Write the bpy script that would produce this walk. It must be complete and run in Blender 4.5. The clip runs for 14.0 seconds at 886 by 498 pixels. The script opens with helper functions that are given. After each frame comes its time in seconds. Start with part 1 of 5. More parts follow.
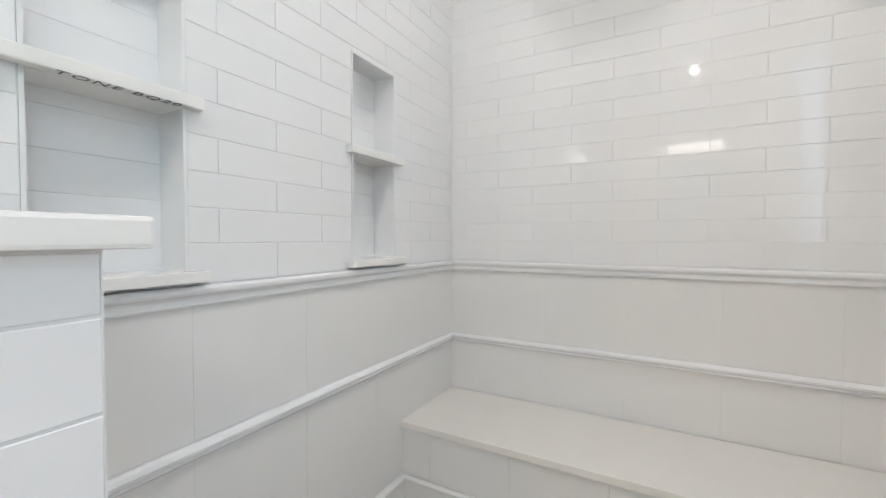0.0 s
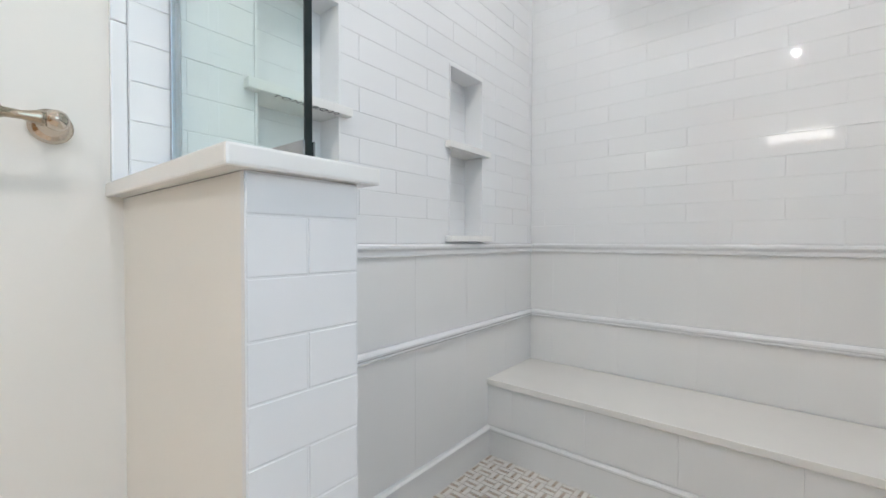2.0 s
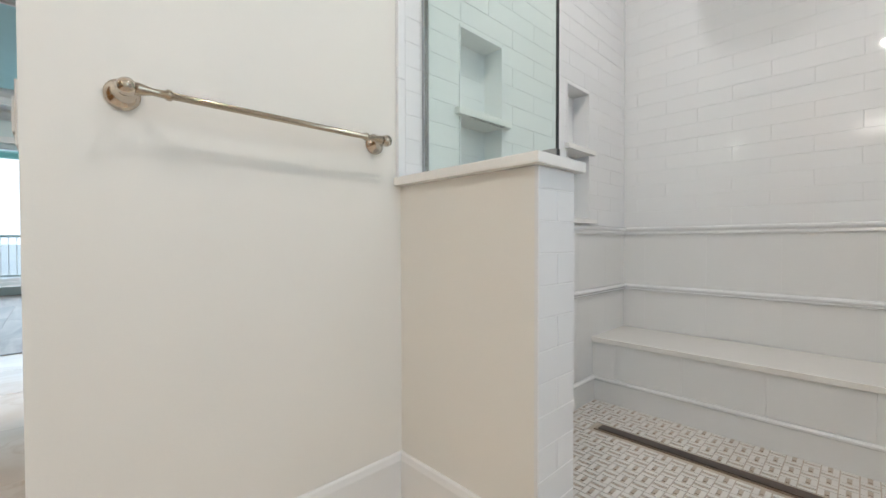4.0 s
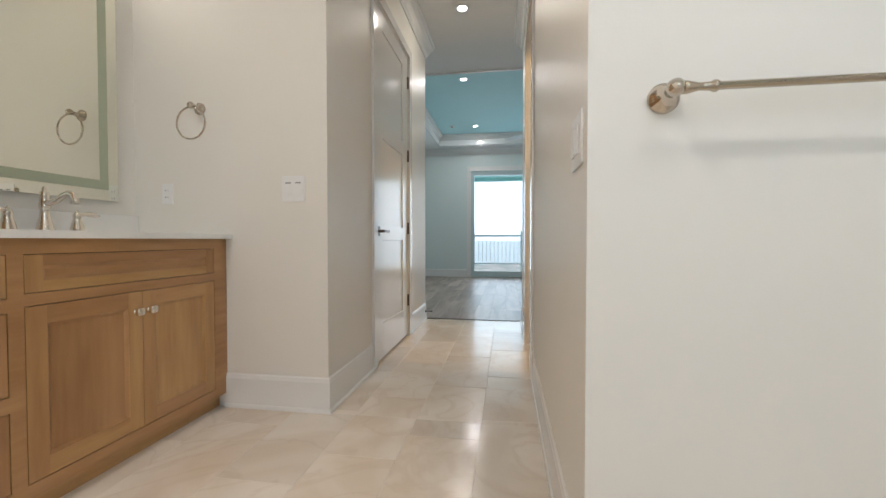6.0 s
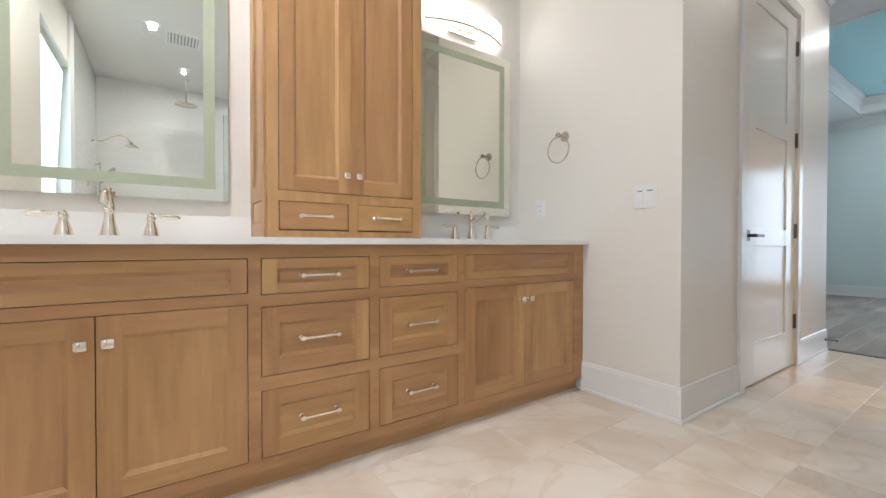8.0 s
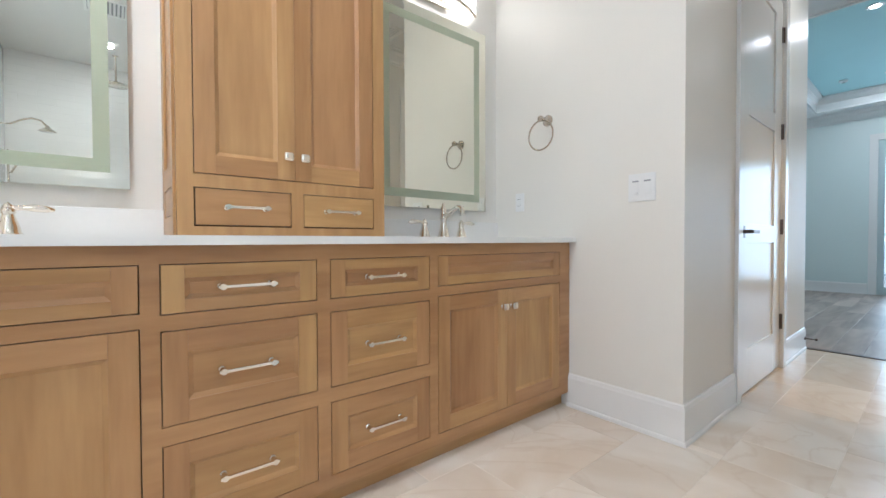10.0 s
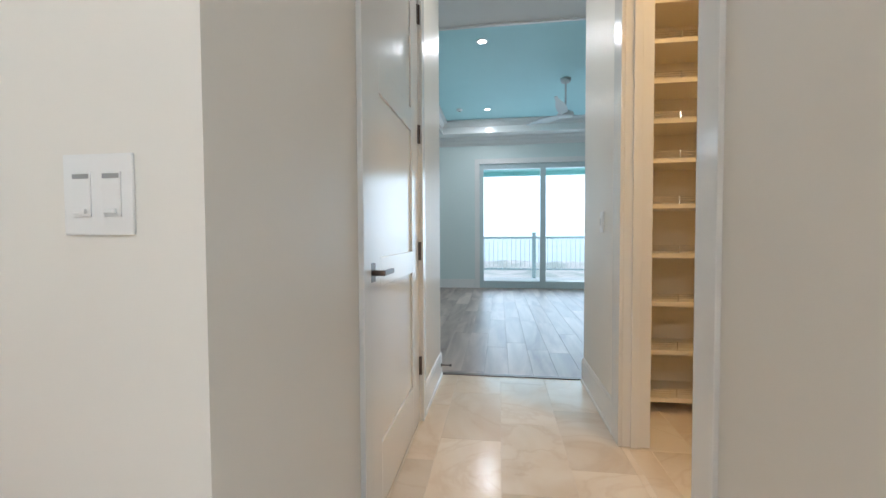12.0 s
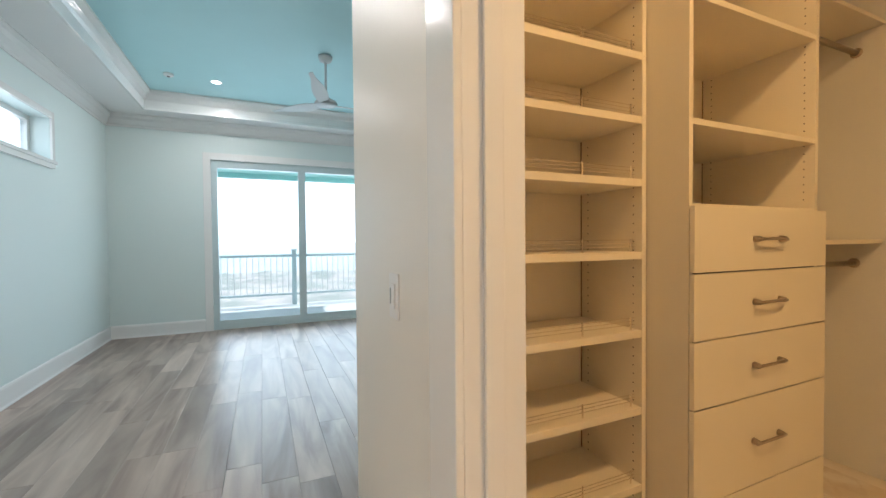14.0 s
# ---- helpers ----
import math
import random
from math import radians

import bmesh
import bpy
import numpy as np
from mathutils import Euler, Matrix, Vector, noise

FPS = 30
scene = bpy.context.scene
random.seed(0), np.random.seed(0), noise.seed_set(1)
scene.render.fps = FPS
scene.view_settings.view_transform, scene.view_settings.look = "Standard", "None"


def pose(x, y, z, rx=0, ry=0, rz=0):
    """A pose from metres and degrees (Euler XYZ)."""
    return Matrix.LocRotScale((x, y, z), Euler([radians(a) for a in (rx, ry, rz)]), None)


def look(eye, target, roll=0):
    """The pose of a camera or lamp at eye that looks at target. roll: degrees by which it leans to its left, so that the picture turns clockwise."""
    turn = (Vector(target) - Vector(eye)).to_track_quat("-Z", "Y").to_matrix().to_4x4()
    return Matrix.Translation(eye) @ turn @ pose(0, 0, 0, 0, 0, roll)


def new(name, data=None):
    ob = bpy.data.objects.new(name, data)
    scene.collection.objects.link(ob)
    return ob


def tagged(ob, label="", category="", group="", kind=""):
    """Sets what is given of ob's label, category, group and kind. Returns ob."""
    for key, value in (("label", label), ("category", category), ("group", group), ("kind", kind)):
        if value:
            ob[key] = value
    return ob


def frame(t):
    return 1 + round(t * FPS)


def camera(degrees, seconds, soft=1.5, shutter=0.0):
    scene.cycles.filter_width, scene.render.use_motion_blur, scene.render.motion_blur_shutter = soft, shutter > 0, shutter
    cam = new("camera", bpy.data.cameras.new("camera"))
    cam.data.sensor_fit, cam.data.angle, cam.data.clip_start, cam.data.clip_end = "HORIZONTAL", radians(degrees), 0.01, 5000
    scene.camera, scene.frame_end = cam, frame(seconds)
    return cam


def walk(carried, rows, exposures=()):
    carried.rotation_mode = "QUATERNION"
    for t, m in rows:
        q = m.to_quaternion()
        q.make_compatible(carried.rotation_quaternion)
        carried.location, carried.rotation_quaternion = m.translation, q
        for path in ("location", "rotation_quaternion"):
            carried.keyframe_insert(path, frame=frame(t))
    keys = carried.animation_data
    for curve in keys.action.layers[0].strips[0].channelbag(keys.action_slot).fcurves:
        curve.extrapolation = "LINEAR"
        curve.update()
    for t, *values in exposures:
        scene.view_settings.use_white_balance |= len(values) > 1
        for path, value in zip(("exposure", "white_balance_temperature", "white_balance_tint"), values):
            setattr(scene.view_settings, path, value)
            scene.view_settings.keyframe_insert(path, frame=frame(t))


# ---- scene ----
cam = camera(95.1, 14.0)
PATH = [
    (0, (1.873, -1.868, 1.021), (3.624, -0.903, 0.967), 0.1),
    (0.5, (1.882, -1.856, 1.011), (3.51, -0.696, 0.964), 0.2),
    (1, (1.863, -1.855, 0.985), (3.424, -0.605, 0.941), 0.2),
    (1.5, (1.79, -1.877, 0.953), (3.332, -0.604, 0.911), 0.1),
    (2, (1.637, -1.964, 0.929), (3.186, -0.699, 0.892), 0.1),
    (2.2, (1.563, -2.008, 0.91), (3.115, -0.748, 0.875), 0.0),
    (4.3, (0.996, -2.001, 0.836), (2.273, -0.462, 0.797), -0.1),
    (4.5, (0.953, -1.957, 0.847), (2.122, -0.335, 0.803), -0.1),
    (5, (0.888, -1.881, 0.856), (1.657, -0.036, 0.804), -0.2),
    (5.5, (0.886, -1.817, 0.846), (1.14, 0.166, 0.804), 0.1),
    (6, (0.856, -1.857, 0.847), (0.548, 0.118, 0.802), -0.0),
    (6.5, (0.863, -1.91, 0.845), (0.001, -0.106, 0.798), 0.1),
    (7, (0.922, -1.963, 0.856), (-0.39, -0.454, 0.818), -0.1),
    (7.5, (0.947, -2.016, 0.842), (-0.629, -0.785, 0.824), -0.0),
    (7.7, (0.954, -2.024, 0.846), (-0.693, -0.89, 0.823), 0.1),
    (9.8, (0.693, -1.876, 0.871), (-0.926, -0.703, 0.815), 0.1),
    (10, (0.669, -1.839, 0.859), (-0.88, -0.574, 0.822), -0.2),
    (10.5, (0.56, -1.619, 0.896), (-0.71, -0.075, 0.836), -0.2),
    (11, (0.488, -1.344, 0.9), (-0.414, 0.44, 0.832), -0.2),
    (11.5, (0.461, -0.963, 0.933), (-0.08, 0.961, 0.862), -0.3),
    (12, (0.431, -0.547, 1.033), (0.157, 1.433, 0.966), -0.3),
    (12.5, (0.441, -0.167, 1.142), (0.367, 1.831, 1.082), -0.4),
    (13, (0.471, 0.218, 1.236), (0.608, 2.212, 1.178), -0.6),
    (13.5, (0.585, 0.572, 1.266), (0.997, 2.528, 1.21), -0.8),
    (14, (0.704, 0.866, 1.249), (1.517, 2.692, 1.207), -0.5),
]
walk(cam, [(t, look(eye, target, roll)) for t, eye, target, roll in PATH],
     [(0, -0.18, 5950, 12), (2.2, -0.25, 5720, 11), (4.5, -0.42, 6020, 11), (6.5, -0.33, 5950, 11), (7.7, -0.07, 5700, 12), (9.8, 0.05, 5280, 10), (11, -0.01, 5650, 9), (12.0, -0.04, 5550, 9), (12.5, 0.02, 5600, 9), (13.0, 0.14, 5550, 9), (13.4, 0.22, 5400, 10), (14, 0.24, 5950, 11)])

# ---- world, sun, exposure ----
world = bpy.data.worlds.new("sky")
scene.world = world
world.use_nodes = True
wn = world.node_tree
sky = wn.nodes.new("ShaderNodeTexSky")
sky.sky_type = "NISHITA"
sky.sun_disc = False
sky.sun_elevation = radians(46)
sky.sun_rotation = radians(73)
wn.nodes["Background"].inputs["Strength"].default_value = 0.15
wn.links.new(sky.outputs[0], wn.nodes["Background"].inputs["Color"])
sun = new("sun", bpy.data.lights.new("sun", "SUN"))
sun.data.energy, sun.data.angle, sun.data.color = 5.0, radians(0.5), (1.0, 0.96, 0.9)
sun.matrix_world = look((10, 3, 11), (0, 0, 0))
EXPOSURE = 0.0
scene.view_settings.exposure = EXPOSURE

WARM = (1.0, 0.92, 0.81)
COOL = (0.74, 0.92, 1.0)


def area(name, x, y, z, w, h, power, color, toward):
    """An area lamp at a window or under a fitting, facing the point toward."""
    lamp = new(name, bpy.data.lights.new(name, "AREA"))
    lamp.data.shape, lamp.data.size, lamp.data.size_y = "RECTANGLE", w, h
    lamp.data.energy, lamp.data.color = power, color
    lamp.matrix_world = look((x, y, z), toward)
    return lamp


area("daylight_slider", 1.27, 7.46, 1.25, 2.3, 2.2, 29, COOL, (1.27, 0, 3.2))
area("daylight_bath_window", 1.45, -2.80, 1.70, 1.0, 1.4, 10, COOL, (1.45, 3, 1.4))
area("daylight_transom", -1.34, 5.0, 2.24, 1.5, 0.36, 5, (0.86, 0.95, 1.0), (2, 5, 1.6))
for nm, lx, ly, lz, pw, col in (
        ("downlight_hall", 0.46, 1.80, 2.88, 4.5, (1.0, 0.88, 0.70)),
        ("downlight_bath", 1.70, -2.10, 2.88, 12, WARM),
        ("downlight_vanity", -0.20, -2.12, 2.88, 27, WARM),
        ("downlight_shower", 2.72, -1.82, 2.88, 8, (1.0, 0.93, 0.85)),
        ("downlight_bed_a", 0.25, 3.93, 3.11, 12, (1.0, 0.92, 0.84)),
        ("downlight_bed_b", 0.24, 6.32, 3.11, 12, (1.0, 0.92, 0.84)),
        ("downlight_closet", 1.68, 0.68, 2.86, 23, (1.0, 0.60, 0.23))):
    l = new(nm, bpy.data.lights.new(nm, "AREA"))
    l.data.shape, l.data.size, l.data.energy, l.data.color = "DISK", 0.22 if "closet" in nm else 0.16 if "hall" in nm else 0.035 if "shower" in nm else 0.06, pw, col
    l.location = (lx, ly, lz)


# ---- materials ----
def mat(name, color, rough=0.5, metal=0.0, bump=0.0, scale=40.0, vary=0.0, vscale=3.0, coat=0.0, spec=0.5, obj_vary=0.0):
    m = bpy.data.materials.new(name)
    m.use_nodes = True
    nt = m.node_tree
    b = nt.nodes["Principled BSDF"]
    b.inputs["Base Color"].default_value = (*color, 1)
    b.inputs["Roughness"].default_value = rough
    b.inputs["Metallic"].default_value = metal
    b.inputs["Specular IOR Level"].default_value = spec
    b.inputs["Coat Weight"].default_value = coat
    tc = nt.nodes.new("ShaderNodeTexCoord")
    last = None
    if vary:
        n = nt.nodes.new("ShaderNodeTexNoise")
        n.inputs["Scale"].default_value, n.inputs["Detail"].default_value = vscale, 5
        nt.links.new(tc.outputs["Object"], n.inputs["Vector"])
        mx = nt.nodes.new("ShaderNodeMix")
        mx.data_type = "RGBA"
        mx.inputs[6].default_value = (*[c * (1 - vary) for c in color], 1)
        mx.inputs[7].default_value = (*[min(1, c * (1 + vary)) for c in color], 1)
        nt.links.new(n.outputs["Fac"], mx.inputs[0])
        last = mx.outputs[2]
    if obj_vary:
        oi = nt.nodes.new("ShaderNodeObjectInfo")
        mr = nt.nodes.new("ShaderNodeMapRange")
        mr.inputs["To Min"].default_value, mr.inputs["To Max"].default_value = 1 - obj_vary, 1 + obj_vary * 0.3
        hv = nt.nodes.new("ShaderNodeHueSaturation")
        nt.links.new(oi.outputs["Random"], mr.inputs["Value"])
        nt.links.new(mr.outputs[0], hv.inputs["Value"])
        if last:
            nt.links.new(last, hv.inputs["Color"])
        else:
            hv.inputs["Color"].default_value = (*color, 1)
        last = hv.outputs[0]
    if last:
        nt.links.new(last, b.inputs["Base Color"])
    if bump:
        n2 = nt.nodes.new("ShaderNodeTexNoise")
        n2.inputs["Scale"].default_value, n2.inputs["Detail"].default_value = scale, 3
        bp = nt.nodes.new("ShaderNodeBump")
        bp.inputs["Strength"].default_value, bp.inputs["Distance"].default_value = bump, 0.002
        nt.links.new(tc.outputs["Object"], n2.inputs["Vector"])
        nt.links.new(n2.outputs["Fac"], bp.inputs["Height"])
        nt.links.new(bp.outputs[0], b.inputs["Normal"])
    return m


def wood(name, stretch, dark=(0.33, 0.160, 0.060), light=(0.64, 0.385, 0.168)):
    """Stained maple; stretch scales the coordinates across and along the grain."""
    m = mat(name, light, rough=0.36, coat=0.15)
    nt = m.node_tree
    b = nt.nodes["Principled BSDF"]
    tc = nt.nodes.new("ShaderNodeTexCoord")
    oi = nt.nodes.new("ShaderNodeObjectInfo")
    add = nt.nodes.new("ShaderNodeVectorMath")
    add.operation = "MULTIPLY_ADD"
    add.inputs[1].default_value = (1, 1, 1)
    sc = nt.nodes.new("ShaderNodeVectorMath")
    sc.operation = "SCALE"
    sc.inputs[0].default_value = (7.3, 5.1, 9.7)
    nt.links.new(oi.outputs["Random"], sc.inputs["Scale"])
    nt.links.new(tc.outputs["Object"], add.inputs[0])
    nt.links.new(sc.outputs[0], add.inputs[2])
    mp = nt.nodes.new("ShaderNodeMapping")
    mp.inputs["Scale"].default_value = stretch
    nt.links.new(add.outputs[0], mp.inputs["Vector"])
    broad = nt.nodes.new("ShaderNodeTexNoise")
    broad.inputs["Scale"].default_value, broad.inputs["Detail"].default_value, broad.inputs["Distortion"].default_value = 1.0, 4, 0.6
    fine = nt.nodes.new("ShaderNodeTexNoise")
    fine.inputs["Scale"].default_value, fine.inputs["Detail"].default_value = 7.0, 6
    nt.links.new(mp.outputs[0], broad.inputs["Vector"])
    nt.links.new(mp.outputs[0], fine.inputs["Vector"])
    mix = nt.nodes.new("ShaderNodeMath")
    mix.operation = "MULTIPLY_ADD"
    mix.inputs[1].default_value = 0.33
    nt.links.new(fine.outputs["Fac"], mix.inputs[0])
    half = nt.nodes.new("ShaderNodeMath")
    half.operation = "MULTIPLY"
    half.inputs[1].default_value = 0.70
    nt.links.new(broad.outputs["Fac"], half.inputs[0])
    nt.links.new(half.outputs[0], mix.inputs[2])
    ramp = nt.nodes.new("ShaderNodeValToRGB")
    ramp.color_ramp.elements[0].position, ramp.color_ramp.elements[0].color = 0.30, (*dark, 1)
    ramp.color_ramp.elements[1].position, ramp.color_ramp.elements[1].color = 0.88, (*light, 1)
    nt.links.new(mix.outputs[0], ramp.inputs[0])
    hv = nt.nodes.new("ShaderNodeHueSaturation")
    mr = nt.nodes.new("ShaderNodeMapRange")
    mr.inputs["To Min"].default_value, mr.inputs["To Max"].default_value = 0.90, 1.10
    nt.links.new(oi.outputs["Random"], mr.inputs["Value"])
    nt.links.new(mr.outputs[0], hv.inputs["Value"])
    hue = nt.nodes.new("ShaderNodeMapRange")
    hue.inputs["To Min"].default_value, hue.inputs["To Max"].default_value = 0.496, 0.509
    nt.links.new(oi.outputs["Random"], hue.inputs["Value"])
    nt.links.new(hue.outputs[0], hv.inputs["Hue"])
    nt.links.new(ramp.outputs[0], hv.inputs["Color"])
    nt.links.new(hv.outputs[0], b.inputs["Base Color"])
    bp = nt.nodes.new("ShaderNodeBump")
    bp.inputs["Strength"].default_value, bp.inputs["Distance"].default_value = 0.15, 0.001
    nt.links.new(fine.outputs["Fac"], bp.inputs["Height"])
    nt.links.new(bp.outputs[0], b.inputs["Normal"])
    return m


def stone(name, c0, c1, vein, rough, scale=2.2, bump=0.05):
    """Stone-look tile: clouds of two tones, thin veins, each tile its own patch."""
    m = mat(name, c0, rough=rough)
    nt = m.node_tree
    b = nt.nodes["Principled BSDF"]
    tc = nt.nodes.new("ShaderNodeTexCoord")
    oi = nt.nodes.new("ShaderNodeObjectInfo")
    sc = nt.nodes.new("ShaderNodeVectorMath")
    sc.operation = "SCALE"
    sc.inputs[0].default_value = (17.3, 11.1, 5.7)
    nt.links.new(oi.outputs["Random"], sc.inputs["Scale"])
    add = nt.nodes.new("ShaderNodeVectorMath")
    nt.links.new(tc.outputs["Object"], add.inputs[0])
    nt.links.new(sc.outputs[0], add.inputs[1])
    n = nt.nodes.new("ShaderNodeTexNoise")
    n.inputs["Scale"].default_value, n.inputs["Detail"].default_value, n.inputs["Distortion"].default_value = scale, 6, 1.1
    nt.links.new(add.outputs[0], n.inputs["Vector"])
    r = nt.nodes.new("ShaderNodeValToRGB")
    e = r.color_ramp.elements
    e[0].position, e[0].color = 0.38, (*c1, 1)
    e[1].position, e[1].color = 0.62, (*c0, 1)
    nt.links.new(n.outputs["Fac"], r.inputs[0])
    n2 = nt.nodes.new("ShaderNodeTexNoise")
    n2.inputs["Scale"].default_value, n2.inputs["Detail"].default_value, n2.inputs["Distortion"].default_value = scale * 0.8, 8, 2.2
    nt.links.new(add.outputs[0], n2.inputs["Vector"])
    r2 = nt.nodes.new("ShaderNodeValToRGB")
    q = r2.color_ramp.elements
    q[0].position, q[0].color = 0.47, (0, 0, 0, 1)
    q[1].position, q[1].color = 0.50, (0.30, 0.30, 0.30, 1)
    z = q.new(0.53)
    z.color = (0, 0, 0, 1)
    nt.links.new(n2.outputs["Fac"], r2.inputs[0])
    mx = nt.nodes.new("ShaderNodeMix")
    mx.data_type = "RGBA"
    mx.inputs[7].default_value = (*vein, 1)
    nt.links.new(r2.outputs[0], mx.inputs[0])
    nt.links.new(r.outputs[0], mx.inputs[6])
    hv = nt.nodes.new("ShaderNodeHueSaturation")
    mr = nt.nodes.new("ShaderNodeMapRange")
    mr.inputs["To Min"].default_value, mr.inputs["To Max"].default_value = 0.90, 1.05
    nt.links.new(oi.outputs["Random"], mr.inputs["Value"])
    nt.links.new(mr.outputs[0], hv.inputs["Value"])
    nt.links.new(mx.outputs[2], hv.inputs["Color"])
    nt.links.new(hv.outputs[0], b.inputs["Base Color"])
    bp = nt.nodes.new("ShaderNodeBump")
    bp.inputs["Strength"].default_value, bp.inputs["Distance"].default_value = bump, 0.002
    nt.links.new(n.outputs["Fac"], bp.inputs["Height"])
    nt.links.new(bp.outputs[0], b.inputs["Normal"])
    return m


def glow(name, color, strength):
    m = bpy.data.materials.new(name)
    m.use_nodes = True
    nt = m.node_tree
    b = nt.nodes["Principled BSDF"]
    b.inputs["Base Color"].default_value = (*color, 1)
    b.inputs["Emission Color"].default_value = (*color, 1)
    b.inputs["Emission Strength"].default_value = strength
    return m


def clear(name, tint, ior=1.45):
    m = bpy.data.materials.new(name)
    m.use_nodes = True
    nt = m.node_tree
    b = nt.nodes["Principled BSDF"]
    b.inputs["Base Color"].default_value = (*tint, 1)
    b.inputs["Roughness"].default_value = 0.0
    b.inputs["IOR"].default_value = ior
    b.inputs["Transmission Weight"].default_value = 1.0
    return m


def pane_mat(name, tint):
    """Thin glazing: lets light straight through, with a Fresnel gloss."""
    m = bpy.data.materials.new(name)
    m.use_nodes = True
    nt = m.node_tree
    nt.nodes.remove(nt.nodes["Principled BSDF"])
    tr = nt.nodes.new("ShaderNodeBsdfTransparent")
    tr.inputs[0].default_value = (*tint, 1)
    gl = nt.nodes.new("ShaderNodeBsdfGlossy")
    gl.inputs["Roughness"].default_value = 0.01
    lw = nt.nodes.new("ShaderNodeLayerWeight")
    lw.inputs["Blend"].default_value = 0.5
    pw = nt.nodes.new("ShaderNodeMath")
    pw.operation = "POWER"
    pw.inputs[1].default_value = 5
    nt.links.new(lw.outputs["Facing"], pw.inputs[0])
    fr = nt.nodes.new("ShaderNodeMath")
    fr.operation = "MULTIPLY_ADD"
    fr.inputs[1].default_value, fr.inputs[2].default_value = 0.9, 0.035
    nt.links.new(pw.outputs[0], fr.inputs[0])
    mx = nt.nodes.new("ShaderNodeMixShader")
    nt.links.new(fr.outputs[0], mx.inputs[0])
    nt.links.new(tr.outputs[0], mx.inputs[1])
    nt.links.new(gl.outputs[0], mx.inputs[2])
    nt.links.new(mx.outputs[0], nt.nodes["Material Output"].inputs[0])
    return m


M_WALL = mat("wall_paint", (0.81, 0.782, 0.725), rough=0.42, bump=0.10, scale=160, vary=0.02, vscale=1.5, spec=0.24)
M_CEIL = mat("ceiling_paint", (0.78, 0.77, 0.75), rough=0.8, bump=0.15, scale=120)
M_TRIM = mat("trim_enamel", (0.84, 0.83, 0.81), rough=0.17, bump=0.03, scale=60)
M_TEAL = mat("pale_aqua_paint", (0.48, 0.735, 0.76), rough=0.6, bump=0.1, scale=120, vary=0.03)
M_BEDWALL = mat("bedroom_wall_paint", (0.70, 0.775, 0.755), rough=0.55, bump=0.12, scale=160)
M_TILE = mat("glazed_tile", (0.84, 0.84, 0.84), rough=0.025, bump=0.04, scale=7, vary=0.01, obj_vary=0.015, coat=0.3)
M_BAND = mat("satin_tile", (0.80, 0.795, 0.78), rough=0.17, bump=0.05, scale=9, vary=0.02, obj_vary=0.01)
M_GROUT = mat("white_grout", (0.79, 0.79, 0.785), rough=0.9, bump=0.3, scale=300)
M_GROUT_F = mat("floor_grout", (0.77, 0.69, 0.60), rough=0.95, bump=0.3, scale=300)
M_GROUT_M = mat("taupe_grout", (0.50, 0.43, 0.35), rough=0.9, bump=0.3, scale=300)
M_QUARTZ = mat("white_quartz", (0.85, 0.84, 0.81), rough=0.14, vary=0.02, vscale=60)
M_BENCHTOP = mat("cream_quartz", (0.80, 0.775, 0.73), rough=0.20, vary=0.03, vscale=9)
M_FLOOR = stone("floor_porcelain", (0.87, 0.79, 0.69), (0.76, 0.645, 0.52), (0.64, 0.50, 0.37), 0.19, 1.7, 0.02)
M_WOOD_V = wood("maple_upright", (6, 6, 0.7))
M_WOOD_H = wood("maple_level", (6, 0.7, 6))
# shade inside gaps and pin holes, given as a near-black brown
M_RECESS_SHADE = mat("recess_shade_brown", (0.085, 0.038, 0.018), rough=0.9)
M_SEAM2 = mat("brown_seam", (0.20, 0.12, 0.06), rough=0.8)
M_CAULK = mat("grey_caulk", (0.35, 0.34, 0.33), rough=0.8)
M_POST = mat("nickel_plate", (0.58, 0.51, 0.43), rough=0.12, metal=1.0)
# towel bar nickel, darkened in the colour for its dark reflections
M_BAR = mat("nickel_dark_reflection", (0.46, 0.39, 0.30), rough=0.14, metal=1.0)
M_NICKEL = mat("polished_nickel", (0.82, 0.76, 0.67), rough=0.10, metal=1.0)
M_BRONZE = mat("dark_bronze", (0.14, 0.11, 0.095), rough=0.32, metal=0.9, bump=0.05)
M_STEEL = mat("brushed_bronze_nickel", (0.44, 0.36, 0.28), rough=0.3, metal=1.0, bump=0.1)
M_MIRROR = mat("mirror", (0.78, 0.78, 0.69), rough=0.0, metal=1.0)
M_FROST = mat("frosted_band", (0.40, 0.44, 0.32), rough=0.35, spec=0.6)
M_CLAMP = mat("satin_chrome", (0.42, 0.43, 0.44), rough=0.22, metal=0.9)
M_EDGE = mat("green_glass_edge", (0.004, 0.012, 0.012), rough=0.1)
M_GLASS = pane_mat("shower_glass", (0.93, 0.985, 0.965))
M_PANE = pane_mat("window_glass", (0.97, 0.99, 0.99))
M_PLASTIC = mat("white_plastic", (0.83, 0.83, 0.82), rough=0.3)
M_GREY = mat("grey_lens", (0.32, 0.33, 0.34), rough=0.4)
M_INK_SHADE = mat("black_ink_and_gap_shade", (0.03, 0.03, 0.035), rough=0.6)
M_SHADE = glow("lit_opal_shade", (1.0, 0.89, 0.75), 8.5)
M_LAMP = glow("lit_lens", (1.0, 0.96, 0.90), 14.0)
M_MEL = mat("cream_melamine", (0.82, 0.74, 0.59), rough=0.35, bump=0.05, scale=90, vary=0.02)
# white fan with its backlit shade mixed into the colour as grey
M_FAN = mat("fan_white_backlit", (0.58, 0.60, 0.60), rough=0.45)
M_ALU = mat("white_aluminium", (0.58, 0.67, 0.68), rough=0.35, bump=0.02)
M_DECK = mat("balcony_floor", (0.62, 0.62, 0.6), rough=0.7, bump=0.2, vary=0.05)
